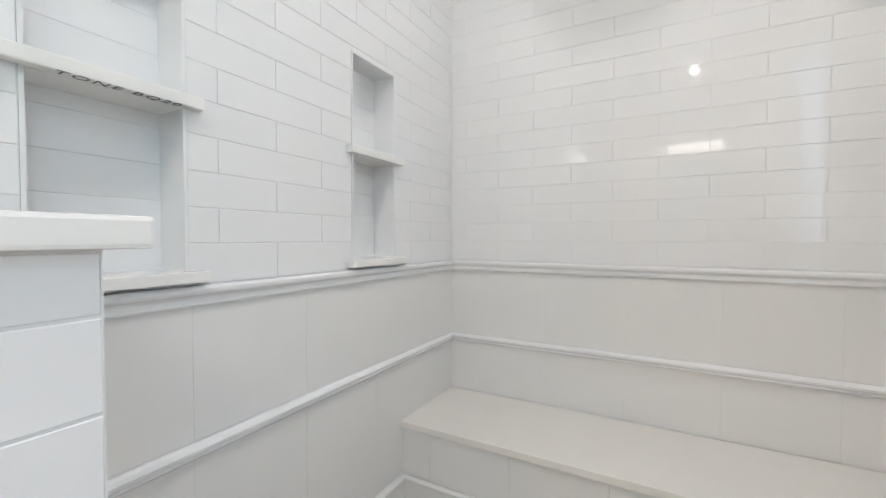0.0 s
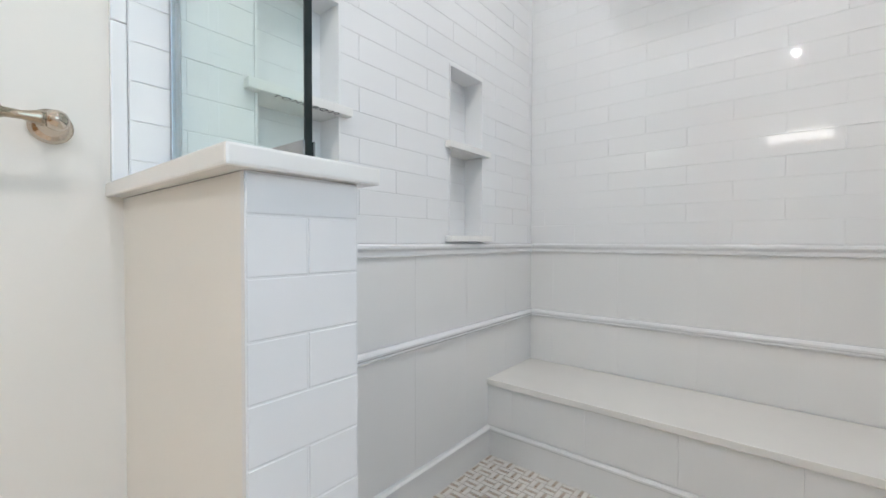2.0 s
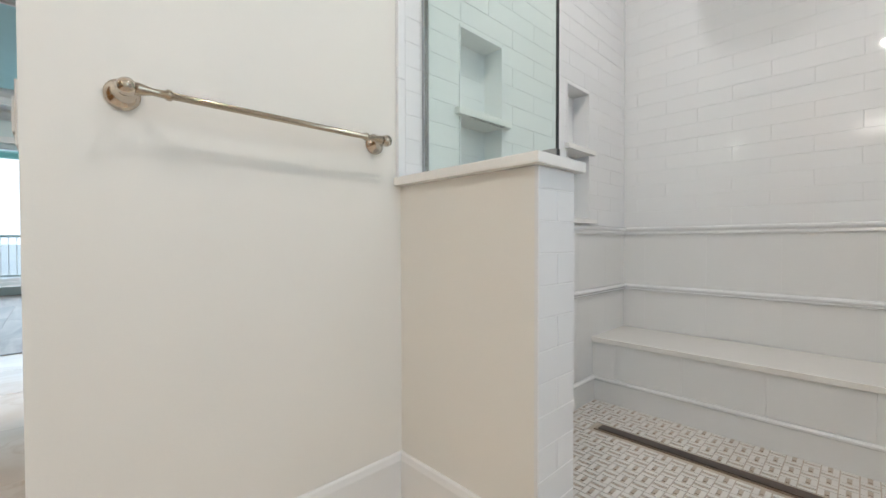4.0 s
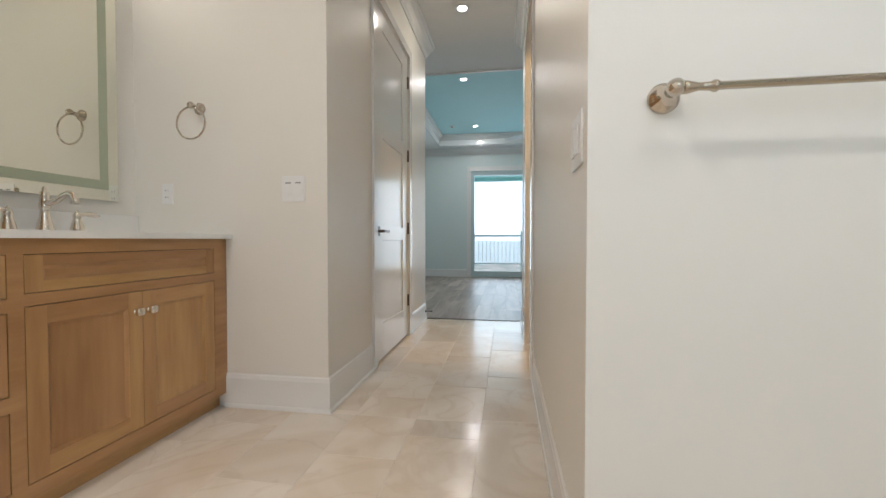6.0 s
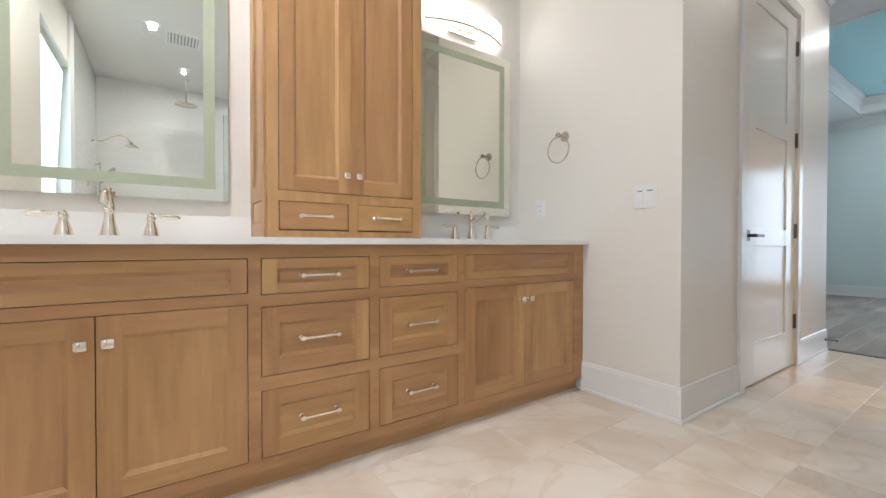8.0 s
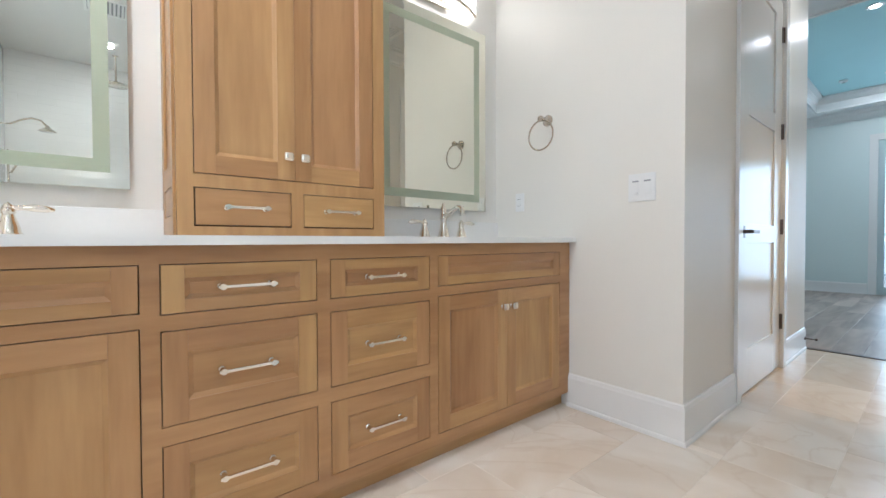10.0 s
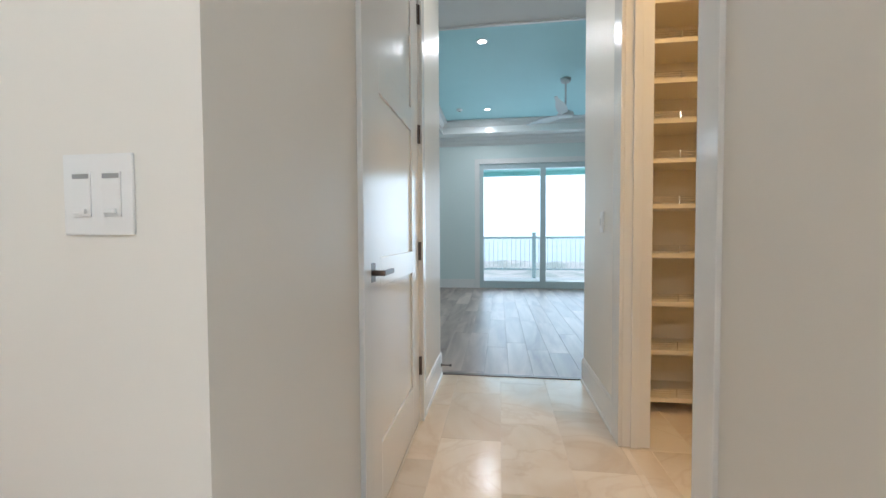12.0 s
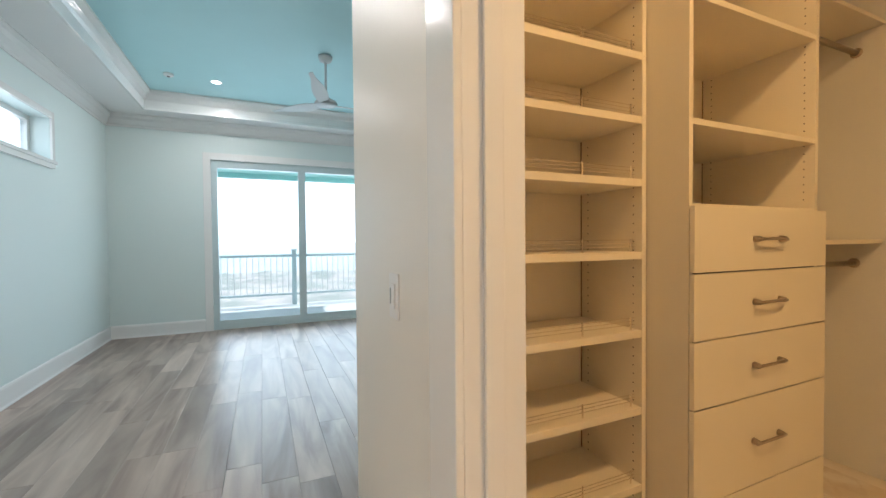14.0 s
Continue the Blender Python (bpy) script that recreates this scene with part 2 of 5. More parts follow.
M_PORCH = mat("porch_aqua", (0.42, 0.78, 0.75), rough=0.6)
M_MOSAIC = mat("marble_mosaic", (0.78, 0.75, 0.70), rough=0.25, vary=0.08, vscale=14)
M_DOT = mat("taupe_dots", (0.44, 0.36, 0.28), rough=0.3, vary=0.2, vscale=40)


def plank_mat():
    m = mat("grey_brown_planks", (0.3, 0.25, 0.2), rough=0.36, spec=0.9)
    nt = m.node_tree
    b = nt.nodes["Principled BSDF"]
    tc = nt.nodes.new("ShaderNodeTexCoord")
    oi = nt.nodes.new("ShaderNodeObjectInfo")
    sc = nt.nodes.new("ShaderNodeVectorMath")
    sc.operation = "SCALE"
    sc.inputs[0].default_value = (19, 23, 3)
    nt.links.new(oi.outputs["Random"], sc.inputs["Scale"])
    add = nt.nodes.new("ShaderNodeVectorMath")
    nt.links.new(tc.outputs["Object"], add.inputs[0])
    nt.links.new(sc.outputs[0], add.inputs[1])
    mp = nt.nodes.new("ShaderNodeMapping")
    mp.inputs["Scale"].default_value = (6, 0.8, 1)
    nt.links.new(add.outputs[0], mp.inputs["Vector"])
    n = nt.nodes.new("ShaderNodeTexNoise")
    n.inputs["Scale"].default_value, n.inputs["Detail"].default_value, n.inputs["Distortion"].default_value = 1.0, 8, 0.8
    nt.links.new(mp.outputs[0], n.inputs["Vector"])
    r = nt.nodes.new("ShaderNodeValToRGB")
    e = r.color_ramp.elements
    e[0].position, e[0].color = 0.3, (0.20, 0.13, 0.10, 1)
    e[1].position, e[1].color = 0.72, (0.57, 0.455, 0.38, 1)
    nt.links.new(n.outputs["Fac"], r.inputs[0])
    hv = nt.nodes.new("ShaderNodeHueSaturation")
    mr = nt.nodes.new("ShaderNodeMapRange")
    mr.inputs["To Min"].default_value, mr.inputs["To Max"].default_value = 0.80, 1.12
    nt.links.new(oi.outputs["Random"], mr.inputs["Value"])
    nt.links.new(mr.outputs[0], hv.inputs["Value"])
    nt.links.new(r.outputs[0], hv.inputs["Color"])
    nt.links.new(hv.outputs[0], b.inputs["Base Color"])
    bp = nt.nodes.new("ShaderNodeBump")
    bp.inputs["Strength"].default_value, bp.inputs["Distance"].default_value = 0.15, 0.001
    nt.links.new(n.outputs["Fac"], bp.inputs["Height"])
    nt.links.new(bp.outputs[0], b.inputs["Normal"])
    return m


M_PLANK = plank_mat()


def ground_mat(name, ca, cb, scale, rough=0.9):
    m = mat(name, ca, rough=rough)
    nt = m.node_tree
    tc = nt.nodes.new("ShaderNodeTexCoord")
    n = nt.nodes.new("ShaderNodeTexNoise")
    n.inputs["Scale"].default_value, n.inputs["Detail"].default_value = scale, 9
    nt.links.new(tc.outputs["Object"], n.inputs["Vector"])
    r = nt.nodes.new("ShaderNodeValToRGB")
    e = r.color_ramp.elements
    e[0].position, e[0].color = 0.40, (*ca, 1)
    e[1].position, e[1].color = 0.60, (*cb, 1)
    nt.links.new(n.outputs["Fac"], r.inputs[0])
    nt.links.new(r.outputs[0], nt.nodes["Principled BSDF"].inputs["Base Color"])
    return m


M_SEAM = mat("plank_seam", (0.27, 0.215, 0.18), rough=0.7)
M_SAND = ground_mat("dune_sand", (0.36, 0.40, 0.35), (0.60, 0.57, 0.52), 0.3)
# emissive stand-in for the overexposed sky
M_HAZE_GLOW = glow("sky_haze_glow", (0.96, 0.98, 1.0), 1.5)
M_SEA = ground_mat("sea", (0.30, 0.42, 0.44), (0.40, 0.50, 0.50), 0.02, rough=0.3)


# ---- builders ----
def mesh_of(bm, name, material, smooth=False):
    me = bpy.data.meshes.new(name)
    bmesh.ops.recalc_face_normals(bm, faces=bm.faces)
    bm.to_mesh(me)
    bm.free()
    if isinstance(material, (list, tuple)):
        for x in material:
            me.materials.append(x)
    else:
        me.materials.append(material)
    if smooth:
        me.shade_smooth() if smooth is True else me.shade_auto_smooth() if hasattr(me, "shade_auto_smooth") else me.shade_smooth()
    return me


def thing(name, loc, label, category, group="", rz=0.0):
    e = new(name)
    e.empty_display_size = 0.05
    e.location = loc
    e.rotation_euler = (0, 0, radians(rz))
    return tagged(e, label, category, group)


def part(name, bm, material, parent=None, label="", loc=(0, 0, 0), smooth=False):
    ob = new(name, mesh_of(bm, name, material, smooth))
    ob.location = loc
    if parent:
        ob.parent = parent
    return tagged(ob, label) if label else ob


def structure(name, bm, material, smooth=False):
    return tagged(new(name, mesh_of(bm, name, material, smooth)), kind="structure")


def boards(name, rows, material, bevel=0.0):
    """A trim of several boards, each its own piece of the setting."""
    for r in rows:
        structure(name, box(*r, bevel), material)


def bm_box(bm, x0, x1, y0, y1, z0, z1, bevel=0.0):
    x0, x1 = min(x0, x1), max(x0, x1)
    y0, y1 = min(y0, y1), max(y0, y1)
    z0, z1 = min(z0, z1), max(z0, z1)
    vs = [bm.verts.new((x, y, z)) for x in (x0, x1) for y in (y0, y1) for z in (z0, z1)]
    fs = [bm.faces.new([vs[i] for i in f]) for f in
          ((0, 1, 3, 2), (4, 6, 7, 5), (0, 4, 5, 1), (2, 3, 7, 6), (0, 2, 6, 4), (1, 5, 7, 3))]
    if bevel:
        es = list({e for f in fs for e in f.edges})
        bmesh.ops.bevel(bm, geom=es, offset=bevel, segments=2, affect="EDGES", profile=0.6)
    return bm


def box(x0, x1, y0, y1, z0, z1, bevel=0.0):
    return bm_box(bmesh.new(), x0, x1, y0, y1, z0, z1, bevel)


def boxes(rows, bevel=0.0):
    bm = bmesh.new()
    for r in rows:
        bm_box(bm, *r, bevel=bevel)
    return bm


def sweep(points, profile, closed=False):
    """A moulding: profile (out, z) carried along plan points; out is to the left of the way it runs."""
    bm = bmesh.new()
    rings = []
    n = len(points)
    for i, (x, y) in enumerate(points):
        p = Vector((x, y))
        d0 = (p - Vector(points[i - 1])).normalized() if i or closed else None
        d1 = (Vector(points[(i + 1) % n]) - p).normalized() if i < n - 1 or closed else None
        d0 = d0 if d0 is not None else d1
        d1 = d1 if d1 is not None else d0
        n0, n1 = Vector((-d0.y, d0.x)), Vector((-d1.y, d1.x))
        k = (n0 + n1) / max(0.2, 1 + n0.dot(n1))
        rings.append([bm.verts.new((x + k.x * o, y + k.y * o, z)) for o, z in profile])
    m = len(profile)
    for i in range(n if closed else n - 1):
        a, b = rings[i], rings[(i + 1) % n]
        for j in range(m):
            bm.faces.new((a[j], a[(j + 1) % m], b[(j + 1) % m], b[j]))
    if not closed:
        bm.faces.new(rings[0])
        bm.faces.new(rings[-1])
    return bm


def turned(profile, axis="z", seg=20, bm=None, at=(0, 0, 0)):
    """A turned shape: profile of (radius, height) round an axis."""
    bm = bm or bmesh.new()
    rings = []
    for r, h in profile:
        ring = []
        for i in range(seg):
            a = 2 * math.pi * i / seg
            c, s = r * math.cos(a), r * math.sin(a)
            v = {"z": (c, s, h), "x": (h, c, s), "y": (c, h, s)}[axis]
            ring.append(bm.verts.new((v[0] + at[0], v[1] + at[1], v[2] + at[2])))
        rings.append(ring)
    for a, b in zip(rings, rings[1:]):
        for i in range(seg):
            bm.faces.new((a[i], a[(i + 1) % seg], b[(i + 1) % seg], b[i]))
    bm.faces.new(rings[0])
    bm.faces.new(rings[-1])
    return bm


def tube(points, radius, seg=10, bm=None, closed=False):
    """A round bar along points; radius may be a list."""
    bm = bm or bmesh.new()
    pts = [Vector(p) for p in points]
    n = len(pts)
    rad = radius if isinstance(radius, (list, tuple)) else [radius] * n
    rings = []
    up = None
    for i, p in enumerate(pts):
        a = pts[i - 1] if (i or closed) else p
        b = pts[(i + 1) % n] if (i < n - 1 or closed) else p
        d = (b - a).normalized()
        if up is None:
            up = Vector((0, 0, 1)) if abs(d.z) < 0.9 else Vector((1, 0, 0))
        s = d.cross(up).normalized()
        up = s.cross(d).normalized()
        rings.append([bm.verts.new(p + (s * math.cos(t) + up * math.sin(t)) * rad[i]) for t in [2 * math.pi * k / seg for k in range(seg)]])
    for i in range(n if closed else n - 1):
        a, b = rings[i], rings[(i + 1) % n]
        for j in range(seg):
            bm.faces.new((a[j], a[(j + 1) % seg], b[(j + 1) % seg], b[j]))
    if not closed:
        bm.faces.new(rings[0])
        bm.faces.new(rings[-1])
    return bm


# ---- structure ----
H = 2.92      # ceiling
TRAY = 3.13   # raised part of the bedroom ceiling

structure("wall_hall_west", boxes([
    (-0.12, 0, 0.0, 0.735, 0, H), (-0.12, 0, 1.632, 2.40, 0, H), (-0.12, 0, 0.735, 1.632, 2.44, H)]), M_WALL)
structure("wall_toilet_room", boxes([(-1.19, -1.07, 0.12, 2.28, 0, H)]), M_WALL)
structure("wall_vanity_end", box(-1.19, -0.12, 0, 0.12, 0, H), M_WALL)
structure("wall_mirror", box(-1.185, -1.065, -2.95, 0, 0, H), M_WALL)
WX0, WX1, WZ0, WZ1 = 0.90, 2.00, 0.80, 2.46
structure("wall_south", boxes([
    (-1.065, WX0, -2.95, -2.72, 0, H), (WX1, 3.66, -2.95, -2.72, 0, H), (WX0, WX1, -2.95, -2.72, 0, WZ0), (WX0, WX1, -2.95, -2.72, WZ1, H)]), M_WALL)
structure("wall_hall_east", boxes([
    (1.02, 1.15, -0.985, 0.736, 0, H), (1.02, 1.15, 1.50, 2.38, 0, H), (1.02, 1.15, 0.736, 1.50, 2.44, H)]), M_WALL)
NZ0, NZ1, ND = 0.948, 1.607, 0.09
NICHES = ((2.106, 2.353), (2.853, 3.083))
bm = boxes([(1.15, 2.106, -0.985, -0.80, 0, H), (2.353, 2.853, -0.985, -0.80, 0, H), (3.083, 3.66, -0.985, -0.80, 0, H)])
for a, b in NICHES:
    bm_box(bm, a, b, -0.985, -0.80, 0, NZ0)
    bm_box(bm, a, b, -0.985, -0.80, NZ1, H)
    bm_box(bm, a, b, -0.90, -0.80, NZ0, NZ1)
structure("wall_towel", bm, M_WALL)
structure("wall_bench", box(3.545, 3.66, -2.72, -0.985, 0, H), M_WALL)
structure("wall_closet_north", box(1.15, 3.78, 2.19, 2.38, 0, H), M_WALL)
structure("wall_closet_east", box(3.59, 3.71, -0.80, 2.19, 0, H), M_WALL)
structure("wall_bedroom_south", box(-1.24, -0.12, 2.28, 2.40, 0, H), M_BEDWALL)
structure("wall_bedroom_west", boxes([
    (-1.32, -1.12, 2.40, 4.20, 0, H), (-1.32, -1.12, 5.90, 7.41, 0, H), (-1.32, -1.12, 4.20, 5.90, 0, 2.04), (-1.32, -1.12, 4.20, 5.90, 2.44, H)]), M_BEDWALL)
structure("wall_bedroom_east", box(3.66, 3.78, 2.38, 7.41, 0, H), M_BEDWALL)
SX0, SX1, SZ = 0.056, 2.48, 2.41
structure("wall_slider", boxes([
    (-1.32, SX0, 7.41, 7.56, 0, H), (SX1, 3.78, 7.41, 7.56, 0, H), (SX0, SX1, 7.41, 7.56, SZ, H)]), M_BEDWALL)
structure("subfloor", boxes([(-1.24, 1.872, -2.95, 2.43, -0.15, -0.0012), (1.872, 3.78, -0.93, 2.43, -0.15, -0.0012)]), M_GROUT_F)
structure("subfloor_shower", box(1.872, 3.78, -2.95, -0.93, -0.15, -0.003), M_GROUT_M)
structure("subfloor_bedroom", box(-1.24, 3.78, 2.43, 7.56, -0.15, -0.004), M_SEAM)
TX0, TX1, TY0, TY1 = -0.62, 3.14, 3.16, 6.98
structure("ceiling", boxes([
    (-1.32, 3.78, -2.95, TY0, H, H + 0.15), (-1.32, 3.78, TY1, 7.56, H, H + 0.15),
    (-1.32, TX0, TY0, TY1, H, H + 0.15), (TX1, 3.78, TY0, TY1, H, H + 0.15)]), M_CEIL)
structure("ceiling_tray", boxes([(TX0 - 0.02, TX1 + 0.02, TY0 - 0.02, TY1 + 0.02, TRAY, TRAY + 0.1)]), M_TEAL)
structure("ceiling_tray_sides", boxes([
    (TX0 - 0.12, TX0, TY0 - 0.1, TY1 + 0.1, H + 0.15, TRAY + 0.1), (TX1, TX1 + 0.12, TY0 - 0.1, TY1 + 0.1, H + 0.15, TRAY + 0.1),
    (TX0, TX1, TY0 - 0.12, TY0, H + 0.15, TRAY + 0.1), (TX0, TX1, TY1, TY1 + 0.12, H + 0.15, TRAY + 0.1)]), M_CEIL)

BASE = [(0, 0), (0.018, 0), (0.018, 0.010), (0.015, 0.018), (0.011, 0.020), (0.011, 0.148), (0.009, 0.156), (0.007, 0.166), (0.003, 0.172), (0, 0.172)]
for pts in ([(0, 0.655), (0, 0), (-0.55, 0)], [(0, 2.40), (0, 1.714)],
            [(1.855, -1.487), (1.855, -0.985), (1.02, -0.985), (1.02, 0.62)], [(1.02, 1.617), (1.02, 2.38), (3.66, 2.38), (3.66, 7.41), (SX1 + 0.1, 7.41)],
            [(SX0 - 0.1, 7.41), (-1.12, 7.41), (-1.12, 2.40), (0, 2.40)], [(-0.55, -2.72), (1.86, -2.72)]):
    structure("baseboard", sweep(pts, BASE), M_TRIM)
CROWN = [(0, 2.765), (0.010, 2.765), (0.014, 2.785), (0.028, 2.80), (0.050, 2.85), (0.075, 2.875), (0.082, 2.90), (0.095, 2.905), (0.095, H - 0.001), (0, H - 0.001)]
structure("crown_moulding", sweep([(3.66, 7.41), (-1.12, 7.41), (-1.12, 2.40), (0, 2.40), (0, 0.0)], CROWN), M_TRIM)
structure("crown_moulding", sweep([(1.02, -0.985), (1.02, 2.38), (3.66, 2.38), (3.66, 7.41)], CROWN), M_TRIM)
TRAYM = [(0, 2.90), (0.022, 2.90), (0.022, 2.935), (0.012, 2.94), (0.012, 3.02), (0.035, 3.04), (0.055, 3.08), (0.095, 3.10), (0.105, 3.105), (0.105, TRAY - 0.001), (0, TRAY - 0.001)]
structure("tray_moulding", sweep([(TX1, TY0), (TX1, TY1), (TX0, TY1), (TX0, TY0)], TRAYM, closed=True), M_TRIM)
structure("trim_hall_end", boxes([(-0.10, 0.0, 2.40, 2.402, 0, 2.76)]), M_WALL)

# door and closet casings
boards("door_1_frame", [
    (-0.11, -0.002, 0.720, 0.737, 0, 2.44), (-0.11, -0.002, 1.630, 1.647, 0, 2.44), (-0.11, -0.002, 0.737, 1.630, 2.435, 2.45),
    (0.0, 0.018, 0.655, 0.728, 0, 2.515), (0.0, 0.018, 1.639, 1.712, 0, 2.515), (0.0, 0.018, 0.728, 1.639, 2.442, 2.515)], M_TRIM, 0.003)
boards("closet_casing", [(1.004, 1.02, 1.4915, 1.615, 0, 2.55), (1.004, 1.02, 0.622, 0.7415, 0, 2.55), (1.004, 1.02, 0.7415, 1.4915, 2.445, 2.55),
            (1.0205, 1.152, 1.4925, 1.503, 0, 2.44), (1.0205, 1.152, 0.733, 0.7405, 0, 2.44), (1.0205, 1.152, 0.7405, 1.4925, 2.435, 2.445), (1.060, 1.100, 1.482, 1.4925, 0, 2.43)], M_TRIM, 0.003)
boards("slider_casing", [
    (SX0 - 0.095, SX0, 7.392, 7.41, 0, SZ + 0.10), (SX1, SX1 + 0.095, 7.392, 7.41, 0, SZ + 0.10), (SX0, SX1, 7.392, 7.41, SZ, SZ + 0.10)], M_TRIM, 0.003)
boards("transom_casing", [
    (-1.119, -1.10, 5.90, 5.955, 1.97, 2.50), (-1.119, -1.10, 4.145, 4.20, 1.97, 2.50), (-1.119, -1.10, 4.20, 5.90, 2.44, 2.50), (-1.119, -1.09, 4.12, 5.975, 2.01, 2.04), (-1.119, -1.10, 4.20, 5.90, 1.96, 2.01)], M_TRIM, 0.003)
structure("threshold", box(0.0, 1.02, 2.405, 2.445, -0.005, 0.006, 0.002), M_BRONZE)


# ---- openings ----
def glazed(name, frame_boxes, panes, material, label):
    w = thing(name, (0, 0, 0), label, "window")
    w["kind"] = "structure"
    part("window_frame", boxes(frame_boxes, bevel=0.002), material, w)
    for p in panes:
        part("pane", box(*p), M_PANE, w).visible_shadow = False
    return w


FW = 0.075
glazed("window_1", [
    (SX0, SX0 + FW, 7.43, 7.53, 0, SZ), (SX1 - FW, SX1, 7.43, 7.53, 0, SZ), (SX0 + FW, SX1 - FW, 7.43, 7.53, SZ - 0.10, SZ), (SX0 + FW, SX1 - FW, 7.43, 7.53, 0, 0.035),
    (1.215, 1.320, 7.44, 7.50, 0.035, SZ - 0.10), (SX0 + FW, 1.215, 7.44, 7.48, 0.035, 0.13), (1.32, SX1 - FW, 7.46, 7.50, 0.035, 0.13)],
    [(SX0 + FW, 1.215, 7.455, 7.461, 0.13, SZ - 0.10), (1.32, SX1 - FW, 7.475, 7.481, 0.13, SZ - 0.10)], M_ALU, "white aluminium framed two-panel sliding glass door to the balcony")
glazed("window_2", [
    (-1.31, -1.26, 5.85, 5.90, 2.04, 2.44), (-1.31, -1.26, 4.20, 4.25, 2.04, 2.44), (-1.31, -1.26, 4.25, 5.85, 2.39, 2.44), (-1.31, -1.26, 4.25, 5.85, 2.04, 2.09), (-1.31, -1.26, 5.24, 5.29, 2.09, 2.39)],
    [(-1.29, -1.284, 5.29, 5.85, 2.09, 2.39), (-1.29, -1.284, 4.25, 5.24, 2.09, 2.39)], M_TRIM, "narrow white transom window high in the bedroom wall")
glazed("window_3", [
    (WX0, WX0 + 0.05, -2.93, -2.87, WZ0, WZ1), (WX1 - 0.05, WX1, -2.93, -2.87, WZ0, WZ1), (WX0 + 0.05, WX1 - 0.05, -2.93, -2.87, WZ1 - 0.05, WZ1), (WX0 + 0.05, WX1 - 0.05, -2.93, -2.87, WZ0, WZ0 + 0.05)],
    [(WX0 + 0.05, WX1 - 0.05, -2.90, -2.894, WZ0 + 0.05, WZ1 - 0.05)], M_TRIM, "white framed bathroom window in a deep reveal")


# ---- outdoors ----
def hills():
    bm = bmesh.new()
    nx, ny = 70, 60
    vs = {}
    for j in range(ny + 1):
        y = 11 + 60 * (j / ny) ** 1.5
        for i in range(nx + 1):
            x = -40 + 80 * i / nx
            z = -3.6 + 0.7 * noise.noise(Vector((x * 0.15, y * 0.22, 0))) + 0.4 * noise.noise(Vector((x * 0.6, y * 0.7, 3)))
            z += 0.9 * math.exp(-((y - 26) / 7) ** 2)
            vs[i, j] = bm.verts.new((x, y, z))
    for j in range(ny):
        for i in range(nx):
            bm.faces.new((vs[i, j], vs[i + 1, j], vs[i + 1, j + 1], vs[i, j + 1]))
    return bm


structure("ground", box(-2500, 2500, -1500, 74, -4.6, -4.4), M_SAND)
structure("dunes", hills(), M_SAND, smooth=True)
structure("water", box(-2500, 2500, 68, 4000, -4.5, -4.3), M_SEA)
# added glowing sheet beyond the sea; whitens the view and lends daylight
structure("backdrop", box(-2500, 2500, 2000, 2001, -10, 900), M_HAZE_GLOW)
structure("balcony_slab", box(-1.5, 4.2, 7.56, 10.0, -0.25, -0.05), M_DECK)
structure("balcony_ceiling", boxes([(-1.5, 4.2, 7.56, 10.0, 2.62, 2.70), (-1.5, 4.2, 9.85, 10.0, 2.53, 2.62)]), M_PORCH)
rail = thing("balcony_railing", (1.3, 9.85, -0.05), "white aluminium balcony railing with square balusters on the balcony edge", "railing")
part("top_rail", box(-2.8, 2.9, -0.03, 0.03, 0.99, 1.04, 0.006), M_ALU, rail)
part("bottom_rail", box(-2.8, 2.9, -0.02, 0.02, 0.20, 0.24, 0.004), M_ALU, rail)
for px in (-2.8, 0.0, 2.8):
    bm = box(px - 0.045, px + 0.045, -0.045, 0.045, 0, 1.12, 0.004)
    bm_box(bm, px - 0.06, px + 0.06, -0.06, 0.06, 1.12, 1.15, 0.005)
    part("post", bm, M_ALU, rail)
bal = box(-0.006, 0.006, -0.006, 0.006, 0.24, 0.99)
bme = mesh_of(bal, "baluster", M_PLASTIC)
for k in range(-25, 26):
    if k % 25:
        o = new("baluster", bme)
        o.parent, o.location = rail, (k * 0.112, 0, 0)


# ---- the door in the hall ----
door = thing("door_1", (0, 0.742, 0.012), "white three-panel shaker door, closed, in the hall", "door")
door["kind"] = "structure"
DW, DH = 0.884, 2.418
rows = [(-0.044, -0.014, 0.0, DW, 0, DH)]
st = 0.163
for a, b in ((0, st), (DW - st, DW)):
    rows.append((-0.0142, -0.004, a, b, 0, DH))
for a, b in ((0, 0.243), (0.831, 0.941), (1.545, 1.658), (2.298, DH)):
    rows.append((-0.0142, -0.004, st, DW - st, a, b))
part("leaf", boxes(rows, bevel=0.0022), M_TRIM, door)
lever = boxes([(-0.004, 0.006, 0.008, 0.073, 0.862, 0.927)], bevel=0.002)
part("rose", lever, M_BRONZE, door, "square dark bronze rose")
bm = tube([(0.006, 0.04, 0.894), (0.048, 0.04, 0.894)], 0.010, 12)
bm_box(bm, 0.040, 0.052, 0.032, 0.152, 0.885, 0.903, 0.003)
part("door_handle", bm, M_BRONZE, door, "dark bronze lever handle")
for hz in (0.304, 0.936, 1.568, 2.205):
    bm = tube([(0.004, DW + 0.004, hz - 0.05), (0.004, DW + 0.004, hz + 0.05)], 0.006, 10)
    bm_box(bm, -0.004, 0.0005, DW - 0.012, DW + 0.02, hz - 0.05, hz + 0.05, 0.0006)
    part("hinge", bm, M_BRONZE, door)

# door stop on the baseboard
stop = thing("door_stop", (0.015, 2.33, 0.095), "dark bronze door stop screwed into the hall baseboard", "door stop")
